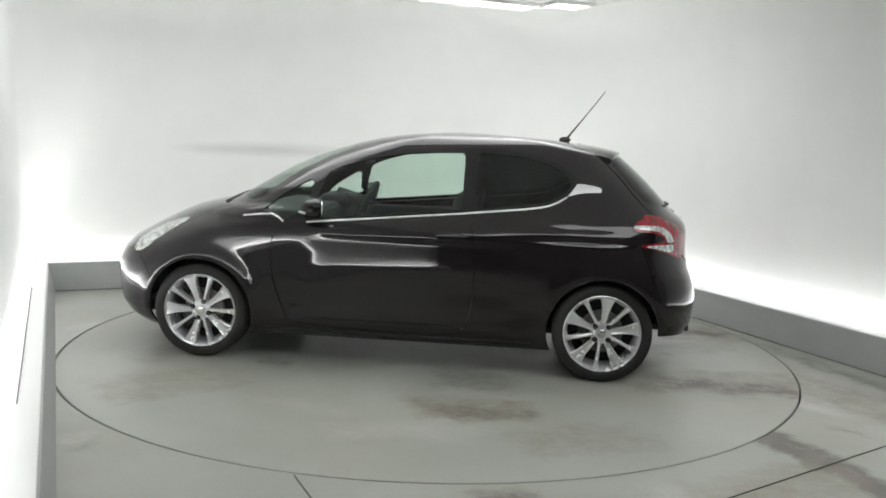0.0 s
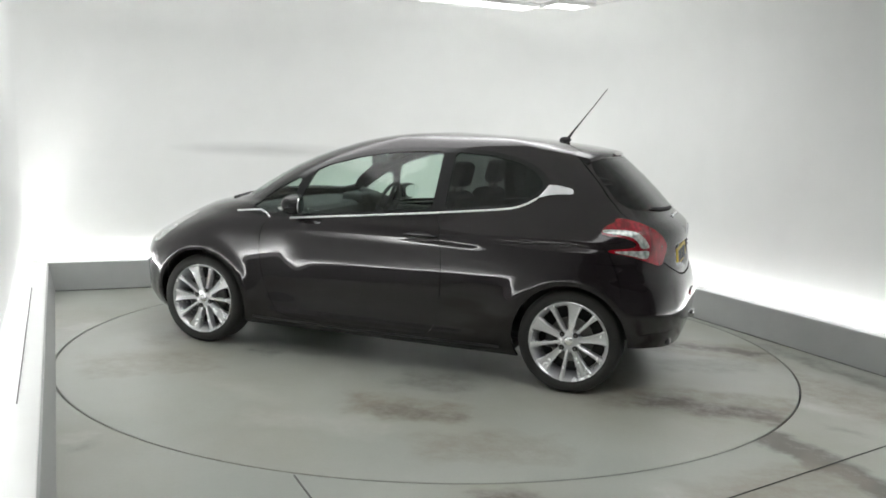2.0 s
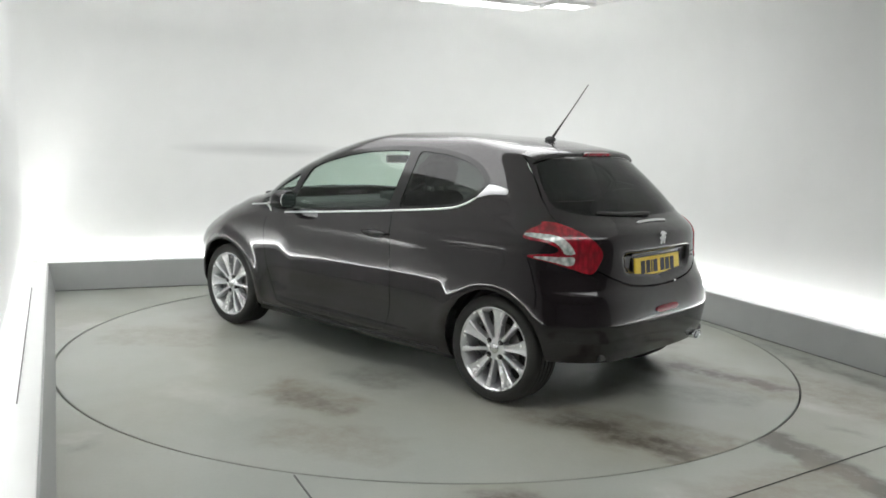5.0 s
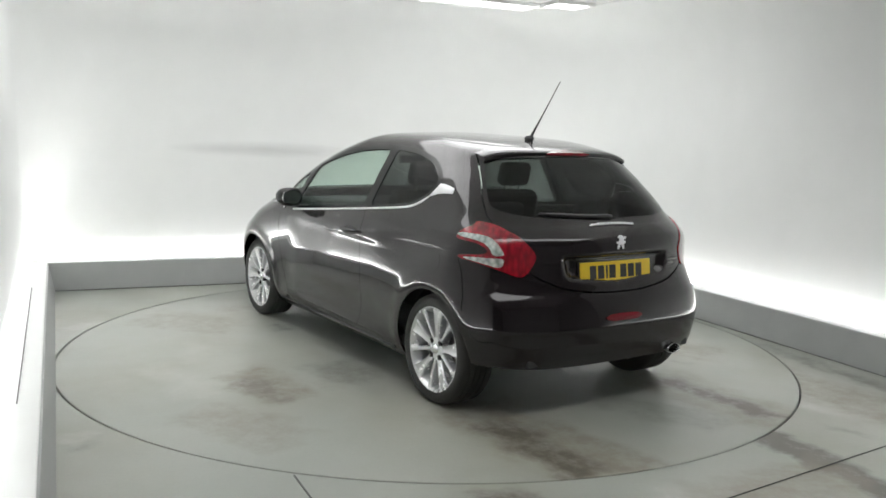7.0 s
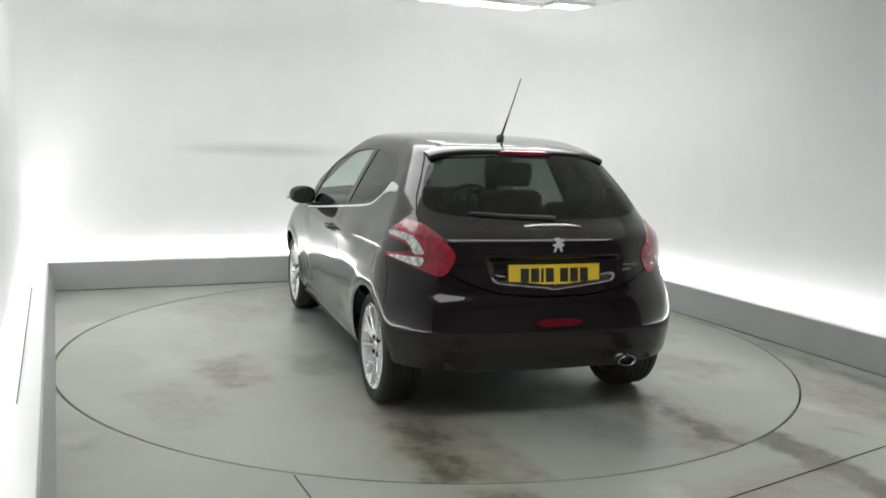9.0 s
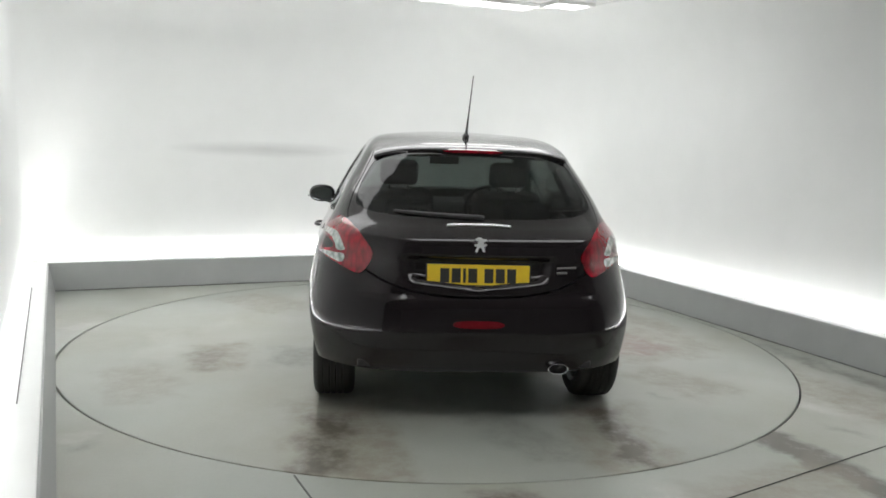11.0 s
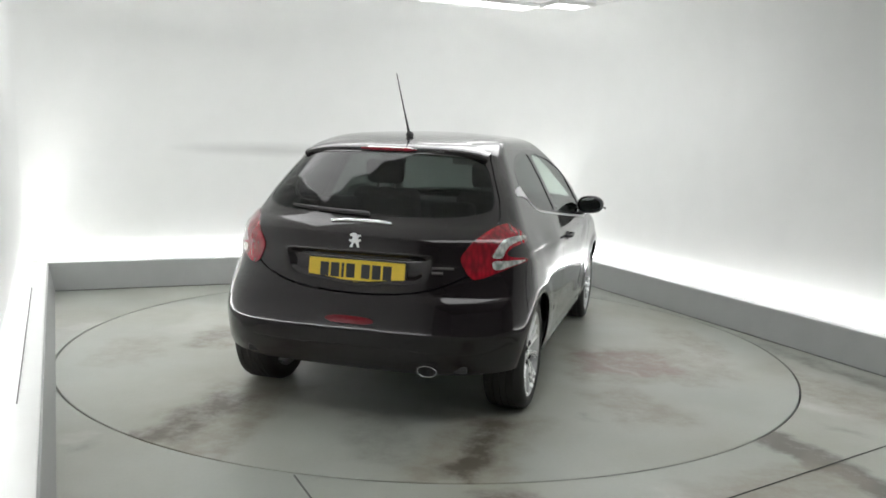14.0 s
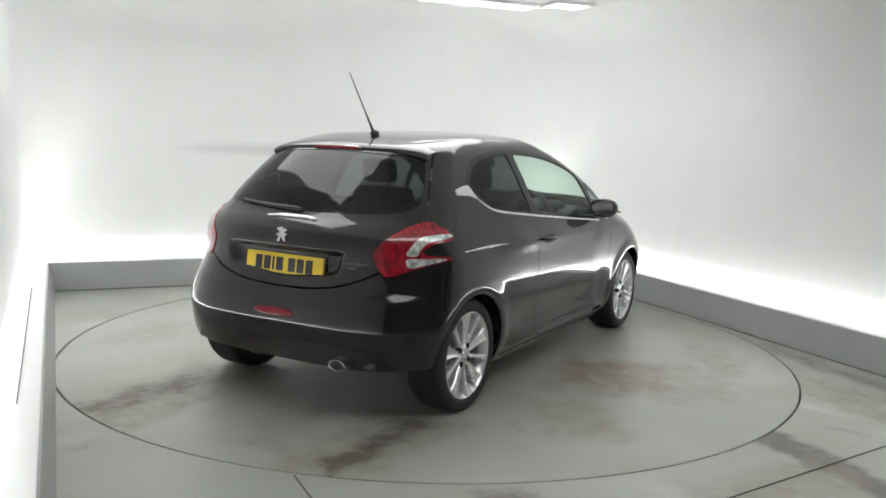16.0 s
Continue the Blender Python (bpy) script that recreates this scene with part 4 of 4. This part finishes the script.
block("underbody", -0.55, -0.11, -0.6, 0.6, 0.30, 0.34, 0.01, M["black"])
block("axle_beam", -0.05, 0.05, -0.66, 0.66, 0.24, 0.33, 0.03, M["black"])


# ---- trim and small parts of the car ----
def skin_strip(name, pairs, lift, mat, parent, side, depth=0.012, label="", on="x", across=3):
    """A band laid on the skin between two lines; pairs of (upper, lower) points."""
    rows = []
    for up, lo in pairs:
        row = []
        for k in range(across + 1):
            a = np.array(up) * (1 - k / across) + np.array(lo) * k / across
            row.append((s_of_x(a[0], a[1]) if on == "x" else s_of_y(abs(a[0]), a[1]), a[1]))
        rows.append(row)
    S = np.array(rows)
    P, N = skin_n(S[..., 0], S[..., 1])
    if on == "y":
        back = np.array([[1, -1 if up[0] < 0 else 1, 1] for up, lo in pairs])[:, None, :]
        P, N = P * back, N * back
    arc = 0.35 * lift * np.array([1 - (2 * k / across - 1) ** 2 for k in range(across + 1)])
    P = P + N * (lift + arc)[None, :, None]
    n, m = P.shape[:2]
    fl = np.array([1, side, 1])
    vs = [q * fl - OFF for q in P.reshape(-1, 3)] + [q * fl - OFF for q in (P - N * depth).reshape(-1, 3)]
    fs = [(i * m + k, i * m + k + 1, (i + 1) * m + k + 1, (i + 1) * m + k) for i in range(n - 1) for k in range(m - 1)]
    loop = [i * m for i in range(n)] + [(n - 1) * m + k for k in range(1, m)] + [i * m + m - 1 for i in range(n - 2, -1, -1)] + [k for k in range(m - 2, 0, -1)]
    for a, b in zip(loop, loop[1:] + loop[:1]):
        fs.append((a, b, b + n * m, a + n * m))
    bm = bmesh.new()
    bv = [bm.verts.new(v) for v in vs]
    for f in fs:
        bm.faces.new([bv[i] for i in f])
    bmesh.ops.recalc_face_normals(bm, faces=bm.faces)
    ob = part(name, bm, mat, parent, label, smooth=True)
    ob.data.set_sharp_from_angle(angle=radians(45))
    return ob


def line_pairs(pts, w, gap=0.05):
    q = dense(pts, gap, False)
    b = band(q, w)
    n = len(q)
    return [(b[i], b[2 * n - 1 - i]) for i in range(n)]


def egg(name, centre, size, mat, parent, label="", power=2.4, cut=None, slant=0.0):
    """A rounded housing: a superellipsoid, cut flat behind x = cut."""
    n, m = 28, 18
    vs, fs = [], []
    sg = lambda v, e: math.copysign(abs(v) ** e, v)
    e = 2 / power
    for j in range(m + 1):
        t = -math.pi / 2 + math.pi * j / m
        for i in range(n):
            a = 2 * math.pi * i / n
            q = Vector((sg(math.cos(t), e) * sg(math.cos(a), e) * size[0], sg(math.cos(t), e) * sg(math.sin(a), e) * size[1], sg(math.sin(t), e) * size[2]))
            if cut is not None and q.x < cut + slant * q.y:
                q.x = cut + slant * q.y
            vs.append(tuple(np.array(q) + np.array(centre) - OFF))
    for j in range(m):
        for i in range(n):
            k = (i + 1) % n
            fs.append((j * n + i, j * n + k, (j + 1) * n + k, (j + 1) * n + i))
    return tagged(mesh_ob(name, vs, fs, mat, parent, smooth=True), label)


doors = [o for o in car.children if o.name.startswith("door")]
WAIST = [(1.84, 0.905), (1.41, 0.944), (0.87, 0.996), (0.50, 1.035), (0.40, 1.049), (0.35, 1.062), (0.30, 1.084), (0.255, 1.112)]
for sd, dr in ((1, doors[0]), (-1, doors[1])):
    prs = line_pairs(WAIST, 0.0105)
    prs += [((0.215, 1.160), (0.215, 1.128)), ((0.19, 1.196), (0.18, 1.139)), ((0.15, 1.196), (0.14, 1.145)), ((0.10, 1.189), (0.09, 1.148)), ((0.055, 1.180), (0.05, 1.150)), ((0.043, 1.170), (0.043, 1.155))]
    skin_strip("waist_trim", prs, 0.004, M["silver"], car, sd, label="satin chrome strip ending in a flag behind the window")
    skin_strip("fender_trim", line_pairs([(2.25, 0.925), (2.13, 0.938), (2.065, 0.944), (2.02, 0.925), (1.985, 0.900)], 0.010, 0.02), 0.004, M["chrome"], car, sd, label="thin satin chrome strip")
    # door handle: a dished cup and a bar
    cup = [(s, 0.855 + 0.026 * math.sin(a), 0.1 * math.cos(a)) for s, a in ((0, a) for a in np.linspace(0, 2 * math.pi, 21)[:-1])]
    P, N = skin_n([s_of_x(0.935 + c, z) for _, z, c in cup], [z for _, z, c in cup])
    fl = np.array([1, sd, 1])
    ring = [(q + n * 0.003) * fl - OFF for q, n in zip(P, N)]
    deep = [(q * np.array([1, 1, 1]) - n * 0.0 + n * 0.0035) * fl - OFF for q, n in zip(P * 0.4 + P.mean(0) * 0.6, N)]
    mesh_ob("handle_cup", ring + deep, [(i, (i + 1) % 20, 20 + (i + 1) % 20, 20 + i) for i in range(20)] + [tuple(range(20, 40))], M["black"], dr)
    hx = [1.035, 1.02, 0.97, 0.92, 0.87, 0.835, 0.82]
    hp = [skin(s_of_x(x, 0.862), 0.862) + np.array([0, o, 0]) for x, o in zip(hx, (0.004, 0.022, 0.032, 0.034, 0.032, 0.024, 0.006))]
    rod("handle", [tuple(q * fl) for q in hp], [0.008, 0.013, 0.016, 0.016, 0.016, 0.013, 0.008], M["gloss_black"], dr, "glossy dark door handle", 12, 0.75)
    # door mirror
    mr = egg("door_mirror", (1.775, sd * 0.905, 0.998), (0.076, 0.096, 0.065), M["gloss_black"], dr, "dark door mirror with a silver rim", 2.3, cut=-0.040, slant=-0.30 * sd)
    vs, fs = [], []
    sg = lambda v, e: math.copysign(abs(v) ** e, v)
    pl = [(1.728 - 0.30 * 0.078 * sg(math.cos(a), 0.8), sd * (0.905 + 0.078 * sg(math.cos(a), 0.8)), 0.998 + 0.050 * sg(math.sin(a), 0.8)) for a in np.linspace(0, 2 * math.pi, 33)[:-1]]
    mesh_ob("mirror_glass", [np.array(q) - OFF for q in pl] + [np.array(q) + np.array([0.006, 0, 0]) - OFF for q in pl], [tuple(range(32)), tuple(range(63, 31, -1))] + [(i, (i + 1) % 32, 32 + (i + 1) % 32, 32 + i) for i in range(32)], M["mirror"], mr)
    rod("mirror_arm", [(1.80, sd * 0.76, 0.925), (1.79, sd * 0.82, 0.928), (1.785, sd * 0.87, 0.945)], [0.03, 0.026, 0.024], M["black"], mr, flat=0.6)
    rod("indicator_strip", [(1.80 + 0.06 * math.cos(a), sd * (0.905 + 0.102 * math.sin(a)), 0.975) for a in np.linspace(-0.5, 1.5, 9)], 0.009, M["clear"], mr, "clear indicator strip")
    # rear mud edge of the bumper and sill strip
    skin_strip("sill_trim", line_pairs([(2.14, 0.222), (1.3, 0.212), (0.42, 0.222)], 0.016, 0.2), 0.003, M["black"], car, sd, label="black plastic sill strip")

cap = skin_strip("fuel_flap", [((x, 0.795 + h), (x, 0.795 - h)) for x, h in ((0.012 + 0.083 * math.cos(a), 0.060 * max(0.12, math.sin(a)) ** 0.7) for a in np.linspace(0.02, math.pi - 0.02, 15))], 0.0012, M["paint"], car, 1, 0.004, "round fuel filler flap flush in the wing", across=8)


def spoiler():
    """A thin lip that carries the roof on past the rear window."""
    n = 24
    prof = [(0.16, 1.4400), (0.06, 1.4270), (-0.03, 1.4110), (-0.082, 1.398), (-0.092, 1.388), (-0.090, 1.3745), (-0.075, 1.369), (-0.02, 1.371), (0.10, 1.385)]
    vs, fs = [], []
    for i in range(n + 1):
        u = -1 + 2 * i / n
        y = 0.535 * u
        k = abs(u)
        for x, z in prof:
            vs.append((x + 0.075 * k ** 2.6, y, z - 0.012 * k ** 2 - 0.030 * k ** 6))
    m = len(prof)
    fs = [(i * m + k, i * m + (k + 1) % m, (i + 1) * m + (k + 1) % m, (i + 1) * m + k) for i in range(n) for k in range(m)]
    fs += [tuple(range(m)), tuple(n * m + k for k in range(m - 1, -1, -1))]
    bm = bmesh.new()
    bv = [bm.verts.new(np.array(v) - OFF) for v in vs]
    for f in fs:
        bm.faces.new([bv[i] for i in f])
    bmesh.ops.recalc_face_normals(bm, faces=bm.faces)
    ob = part("roof_spoiler", bm, M["paint"], gate, "dark aubergine roof spoiler lip", smooth=True)
    ob.data.set_sharp_from_angle(angle=radians(38))
    rows = []
    for i in range(17):
        u = (-1 + 2 * i / 16) * 0.305
        k = abs(u)
        e = 1 - 0.75 * max(0, (abs(i - 8) - 6) / 2)
        for dx, z in ((-0.080, 1.397), (-0.099, 1.3905), (-0.099, 1.3755), (-0.080, 1.370)):
            rows.append((dx + 0.075 * k ** 2.6, 0.535 * u, 1.3835 + (z - 1.3835) * e - 0.012 * k ** 2))
    fs = [(i * 4 + k, i * 4 + k + 1, i * 4 + 5 + k, i * 4 + 4 + k) for i in range(16) for k in range(3)]
    bl = mesh_ob("brake_light", [np.array(v) - OFF for v in rows], [f[::-1] for f in fs], M["red"], ob)
    tagged(bl, "red high-level brake light")


spoiler()

# tailgate furniture
skin_x = lambda y, z: float(skin(s_of_y(abs(y), z), z)[0])


def tail_bar(name, pts, rz, rx, mat, parent, label=""):
    vs, fs = shifted(tube([(skin_x(y, z) - rx * 0.6, y, z) for y, z in pts], rz, 10))
    return tagged(mesh_ob(name, vs, fs, mat, parent, smooth=True), label)


tail_bar("tailgate_trim", [(-0.165, 1.014), (-0.16, 1.016), (-0.08, 1.021), (0, 1.022), (0.08, 1.021), (0.16, 1.016), (0.165, 1.014)], [0.003, 0.008, 0.009, 0.009, 0.009, 0.008, 0.003], 0.01, M["chrome"], gate, "short bright chrome strip below the rear window")
wp = [(0.43, 1.083), (0.36, 1.078), (0.25, 1.071), (0.12, 1.066), (0.0, 1.062), (-0.03, 1.060)]
vs, fs = shifted(tube([(skin_x(y, z) - 0.016, y, z - 0.004) for y, z in wp], [0.004, 0.007, 0.009, 0.010, 0.012, 0.010], 8))
wiper = tagged(mesh_ob("rear_wiper", vs, fs, M["black"], gate, smooth=True), "black rear wiper arm")
vs, fs = shifted(tube([(skin_x(y, z) - 0.008, y, z - 0.012) for y, z in wp[:4]], [0.004, 0.007, 0.007, 0.005], 6))
mesh_ob("wiper_blade", vs, fs, M["black"], wiper)

PX = -0.5265


def plate():
    tilt = pose(PX, 0, 0.770, 0, 7, 0)
    mv = Matrix.Translation(-Vector(OFF)) @ tilt
    pl = part("number_plate", rounded(-0.006, 0.002, -0.26, 0.26, -0.0555, 0.0555, 0.002, mv), M["yellow"], gate, "yellow rear number plate with black characters")
    part("plate_holder", rounded(0.002, 0.007, -0.268, 0.268, -0.064, 0.060, 0.002, mv), M["black"], pl)
    y = 0.195
    for k in range(7):
        w = 0.014 if k in (2,) else 0.046
        part("plate_bar", rounded(-0.0085, -0.0055, y - w, y, -0.036, 0.036, 0.001, mv), M["ink"], pl)
        y -= w + (0.036 if k == 3 else 0.012)
    part("plate_strip", rounded(-0.008, -0.0055, -0.075, 0.075, -0.0535, -0.0475, 0.001, mv), M["ink"], pl)
    return pl


plate()
block("plate_lamp_bar", -0.530, -0.512, -0.30, 0.30, 0.842, 0.856, 0.004, M["gloss_black"], gate)


def emblem():
    """A plain upright silver mark of slanted limbs."""
    out = [(-0.030, -0.040), (-0.016, -0.042), (-0.008, -0.016), (0.004, -0.014), (0.016, -0.040), (0.028, -0.040), (0.022, -0.012), (0.036, -0.002), (0.034, 0.008), (0.018, 0.006), (0.020, 0.018), (0.036, 0.024), (0.034, 0.034), (0.014, 0.032),
           (0.004, 0.042), (-0.014, 0.042), (-0.030, 0.034), (-0.026, 0.024), (-0.012, 0.022), (-0.016, 0.004), (-0.034, 0.004), (-0.034, -0.006), (-0.018, -0.012)]
    base = skin_x(0, 0.930)
    bm = bmesh.new()
    f = bm.faces.new([bm.verts.new(Vector((base - 0.002, -0.88 * y, 0.930 + 0.88 * z)) - Vector(OFF)) for y, z in out])
    r = bmesh.ops.extrude_face_region(bm, geom=[f])
    for v in r["geom"]:
        if isinstance(v, bmesh.types.BMVert):
            v.co.x -= 0.008
    bmesh.ops.recalc_face_normals(bm, faces=bm.faces)
    part("emblem", bm, M["silver"], gate, "plain silver emblem")


emblem()
for y0, y1, z, h in ((-0.40, -0.505, 0.815, 0.014), (-0.40, -0.455, 0.79, 0.016)):
    vs, fs = shifted(tube([(skin_x(y, z) - 0.002, y, z) for y in np.linspace(y0, y1, 5)], h / 2, 4))
    tagged(mesh_ob("badge", vs, fs, M["disc"], gate), "small silver badge lettering bar")

# bumper furniture
FOG = [(0.130, 0.004), (0.115, 0.012), (0.09, 0.017), (0.05, 0.019), (0.002, 0.019)]
FOG += [(-y, h) for y, h in FOG[::-1]]
skin_strip("fog_reflector", [((y, 0.535 - 0.027 * y * y + h), (y, 0.535 - 0.027 * y * y - h)) for y, h in FOG], 0.007, M["darkred"], bumper, 1, label="dark red reflector", on="y")


def exhaust():
    n = 28
    prof = [(-0.46, 0.9), (-0.60, 0.98), (-0.612, 1.0), (-0.614, 0.97), (-0.608, 0.91), (-0.50, 0.88)]
    vs = [(x, -0.415 + 0.052 * k * math.cos(2 * math.pi * i / n), 0.312 + 0.028 * k * math.sin(2 * math.pi * i / n)) for i in range(n) for x, k in prof]
    m = len(prof)
    fs = [(i * m + k, i * m + k + 1, ((i + 1) % n) * m + k + 1, ((i + 1) % n) * m + k) for i in range(n) for k in range(m - 1)]
    ex = mesh_ob("exhaust_pipe", [np.array(v) - OFF for v in vs], fs, M["chrome"], car, smooth=True)
    tagged(ex, "oval chrome exhaust tip")
    mesh_ob("exhaust_bore", [np.array((-0.52, -0.415 + 0.044 * math.cos(2 * math.pi * i / n), 0.312 + 0.024 * math.sin(2 * math.pi * i / n))) - OFF for i in range(n)], [tuple(range(n))], M["ink"], ex)


exhaust()

# aerial
ant = egg("aerial", (0.262, 0, 1.462), (0.040, 0.020, 0.020), M["black"], car, "thin black roof aerial on a small foot", 2.0)
rod("mast", [(0.255, 0, 1.46), (0.215, 0, 1.515), (0.15, 0, 1.60), (0.075, 0, 1.70), (0.005, 0, 1.795)], [0.0095, 0.0065, 0.0038, 0.0032, 0.0026], M["black"], ant)
# wiper cowl under the windscreen
wp = [(0.55, 0.985), (0.35, 1.005), (0.12, 1.02), (-0.15, 1.028)]
rod("windscreen_wiper", [(float(skin(s_of_y(abs(y), z, True), z)[0]) + 0.006, y, z) for y, z in wp], [0.012, 0.012, 0.010, 0.007], M["black"], car)


# ---- cabin ----
def seat(y):
    st = block("seat", 0.98, 1.48, y - 0.23, y + 0.23, 0.42, 0.56, 0.06, M["cabin"], car, "charcoal cloth front seat")
    back = pose(1.02, y, 0.52, 0, -14, 0)
    block("backrest", -0.07, 0.07, -0.23, 0.23, 0.0, 0.60, 0.055, M["cabin"], st, m=back)
    block("headrest", -0.045, 0.045, -0.125, 0.125, 0.635, 0.80, 0.04, M["cabin"], st, m=back)
    for d in (-0.06, 0.06):
        rod("headrest_post", [tuple(back @ Vector((0, d, 0.58))), tuple(back @ Vector((0, d, 0.66)))], 0.007, M["disc"], st)


for y in (0.36, -0.36):
    seat(y)
bench = block("rear_seat", 0.18, 0.66, -0.60, 0.60, 0.40, 0.56, 0.06, M["cabin"], car, "charcoal cloth rear bench")
bp = pose(0.22, 0, 0.50, 0, -18, 0)
block("backrest", -0.06, 0.06, -0.60, 0.60, 0.0, 0.52, 0.05, M["cabin"], bench, m=bp)
for y in (0.34, -0.34):
    block("headrest", -0.04, 0.04, -0.13, 0.13, 0.51, 0.63, 0.035, M["cabin"], bench, m=bp @ Matrix.Translation((0, y, 0)))
dash = block("dashboard", 1.86, 2.40, -0.68, 0.68, 0.55, 0.955, 0.07, M["cabin"], car, "dark soft dashboard")
block("instrument_hood", 1.83, 2.02, -0.52, -0.20, 0.93, 1.01, 0.03, M["cabin"], dash)
block("parcel_shelf", -0.36, 0.10, -0.58, 0.58, 0.90, 0.93, 0.01, M["cabin"], car, "dark parcel shelf")
block("cabin_floor", 0.0, 2.3, -0.70, 0.70, 0.26, 0.30, 0.01, M["cabin"], car)
for sd in (1, -1):
    block("door_card", 0.86, 1.95, min(sd * 0.72, sd * 0.76), max(sd * 0.72, sd * 0.76), 0.30, 0.90, 0.015, M["cabin"], doors[0] if sd > 0 else doors[1])
    block("side_lining", -0.3, 0.84, min(sd * 0.66, sd * 0.70), max(sd * 0.66, sd * 0.70), 0.45, 0.96, 0.015, M["cabin"], car)
sw = pose(1.70, -0.36, 0.93, 0, 68, 0)
ring = [tuple(sw @ Vector((0.175 * math.cos(a), 0.175 * math.sin(a), 0))) for a in np.linspace(0, 2 * math.pi, 29)]
swheel = rod("steering_wheel", ring, 0.014, M["black"], car, "dark steering wheel on the car's right")
rod("steering_column", [tuple(sw @ Vector((0, 0, 0))), tuple(sw @ Vector((0, 0, 0.25)))], [0.055, 0.03], M["black"], swheel)
for a in (0.0, math.pi, -math.pi / 2):
    rod("steering_spoke", [tuple(sw @ Vector((0.03 * math.cos(a), 0.03 * math.sin(a), 0))), tuple(sw @ Vector((0.17 * math.cos(a), 0.17 * math.sin(a), 0)))], 0.014, M["black"], swheel)
block("rear_view_mirror", 1.60, 1.625, -0.11, 0.11, 1.25, 1.31, 0.01, M["black"], car, "black cabin mirror behind the windscreen")
for y in (0.38, -0.38):
    block("sun_visor", 1.36, 1.50, y * 0.75 - 0.15, y * 0.75 + 0.15, 1.345, 1.36, 0.006, M["cabin_grey"], car)


# ---- motion: the turntable and the car on it turn together, clockwise from above ----
def motions():
    rows = [(t, pose(0, 0, 0, 0, 0, 173.03 - 7.1275 * t)) for t in range(17)]
    walk(car, rows)
    walk(table, rows)


motions()
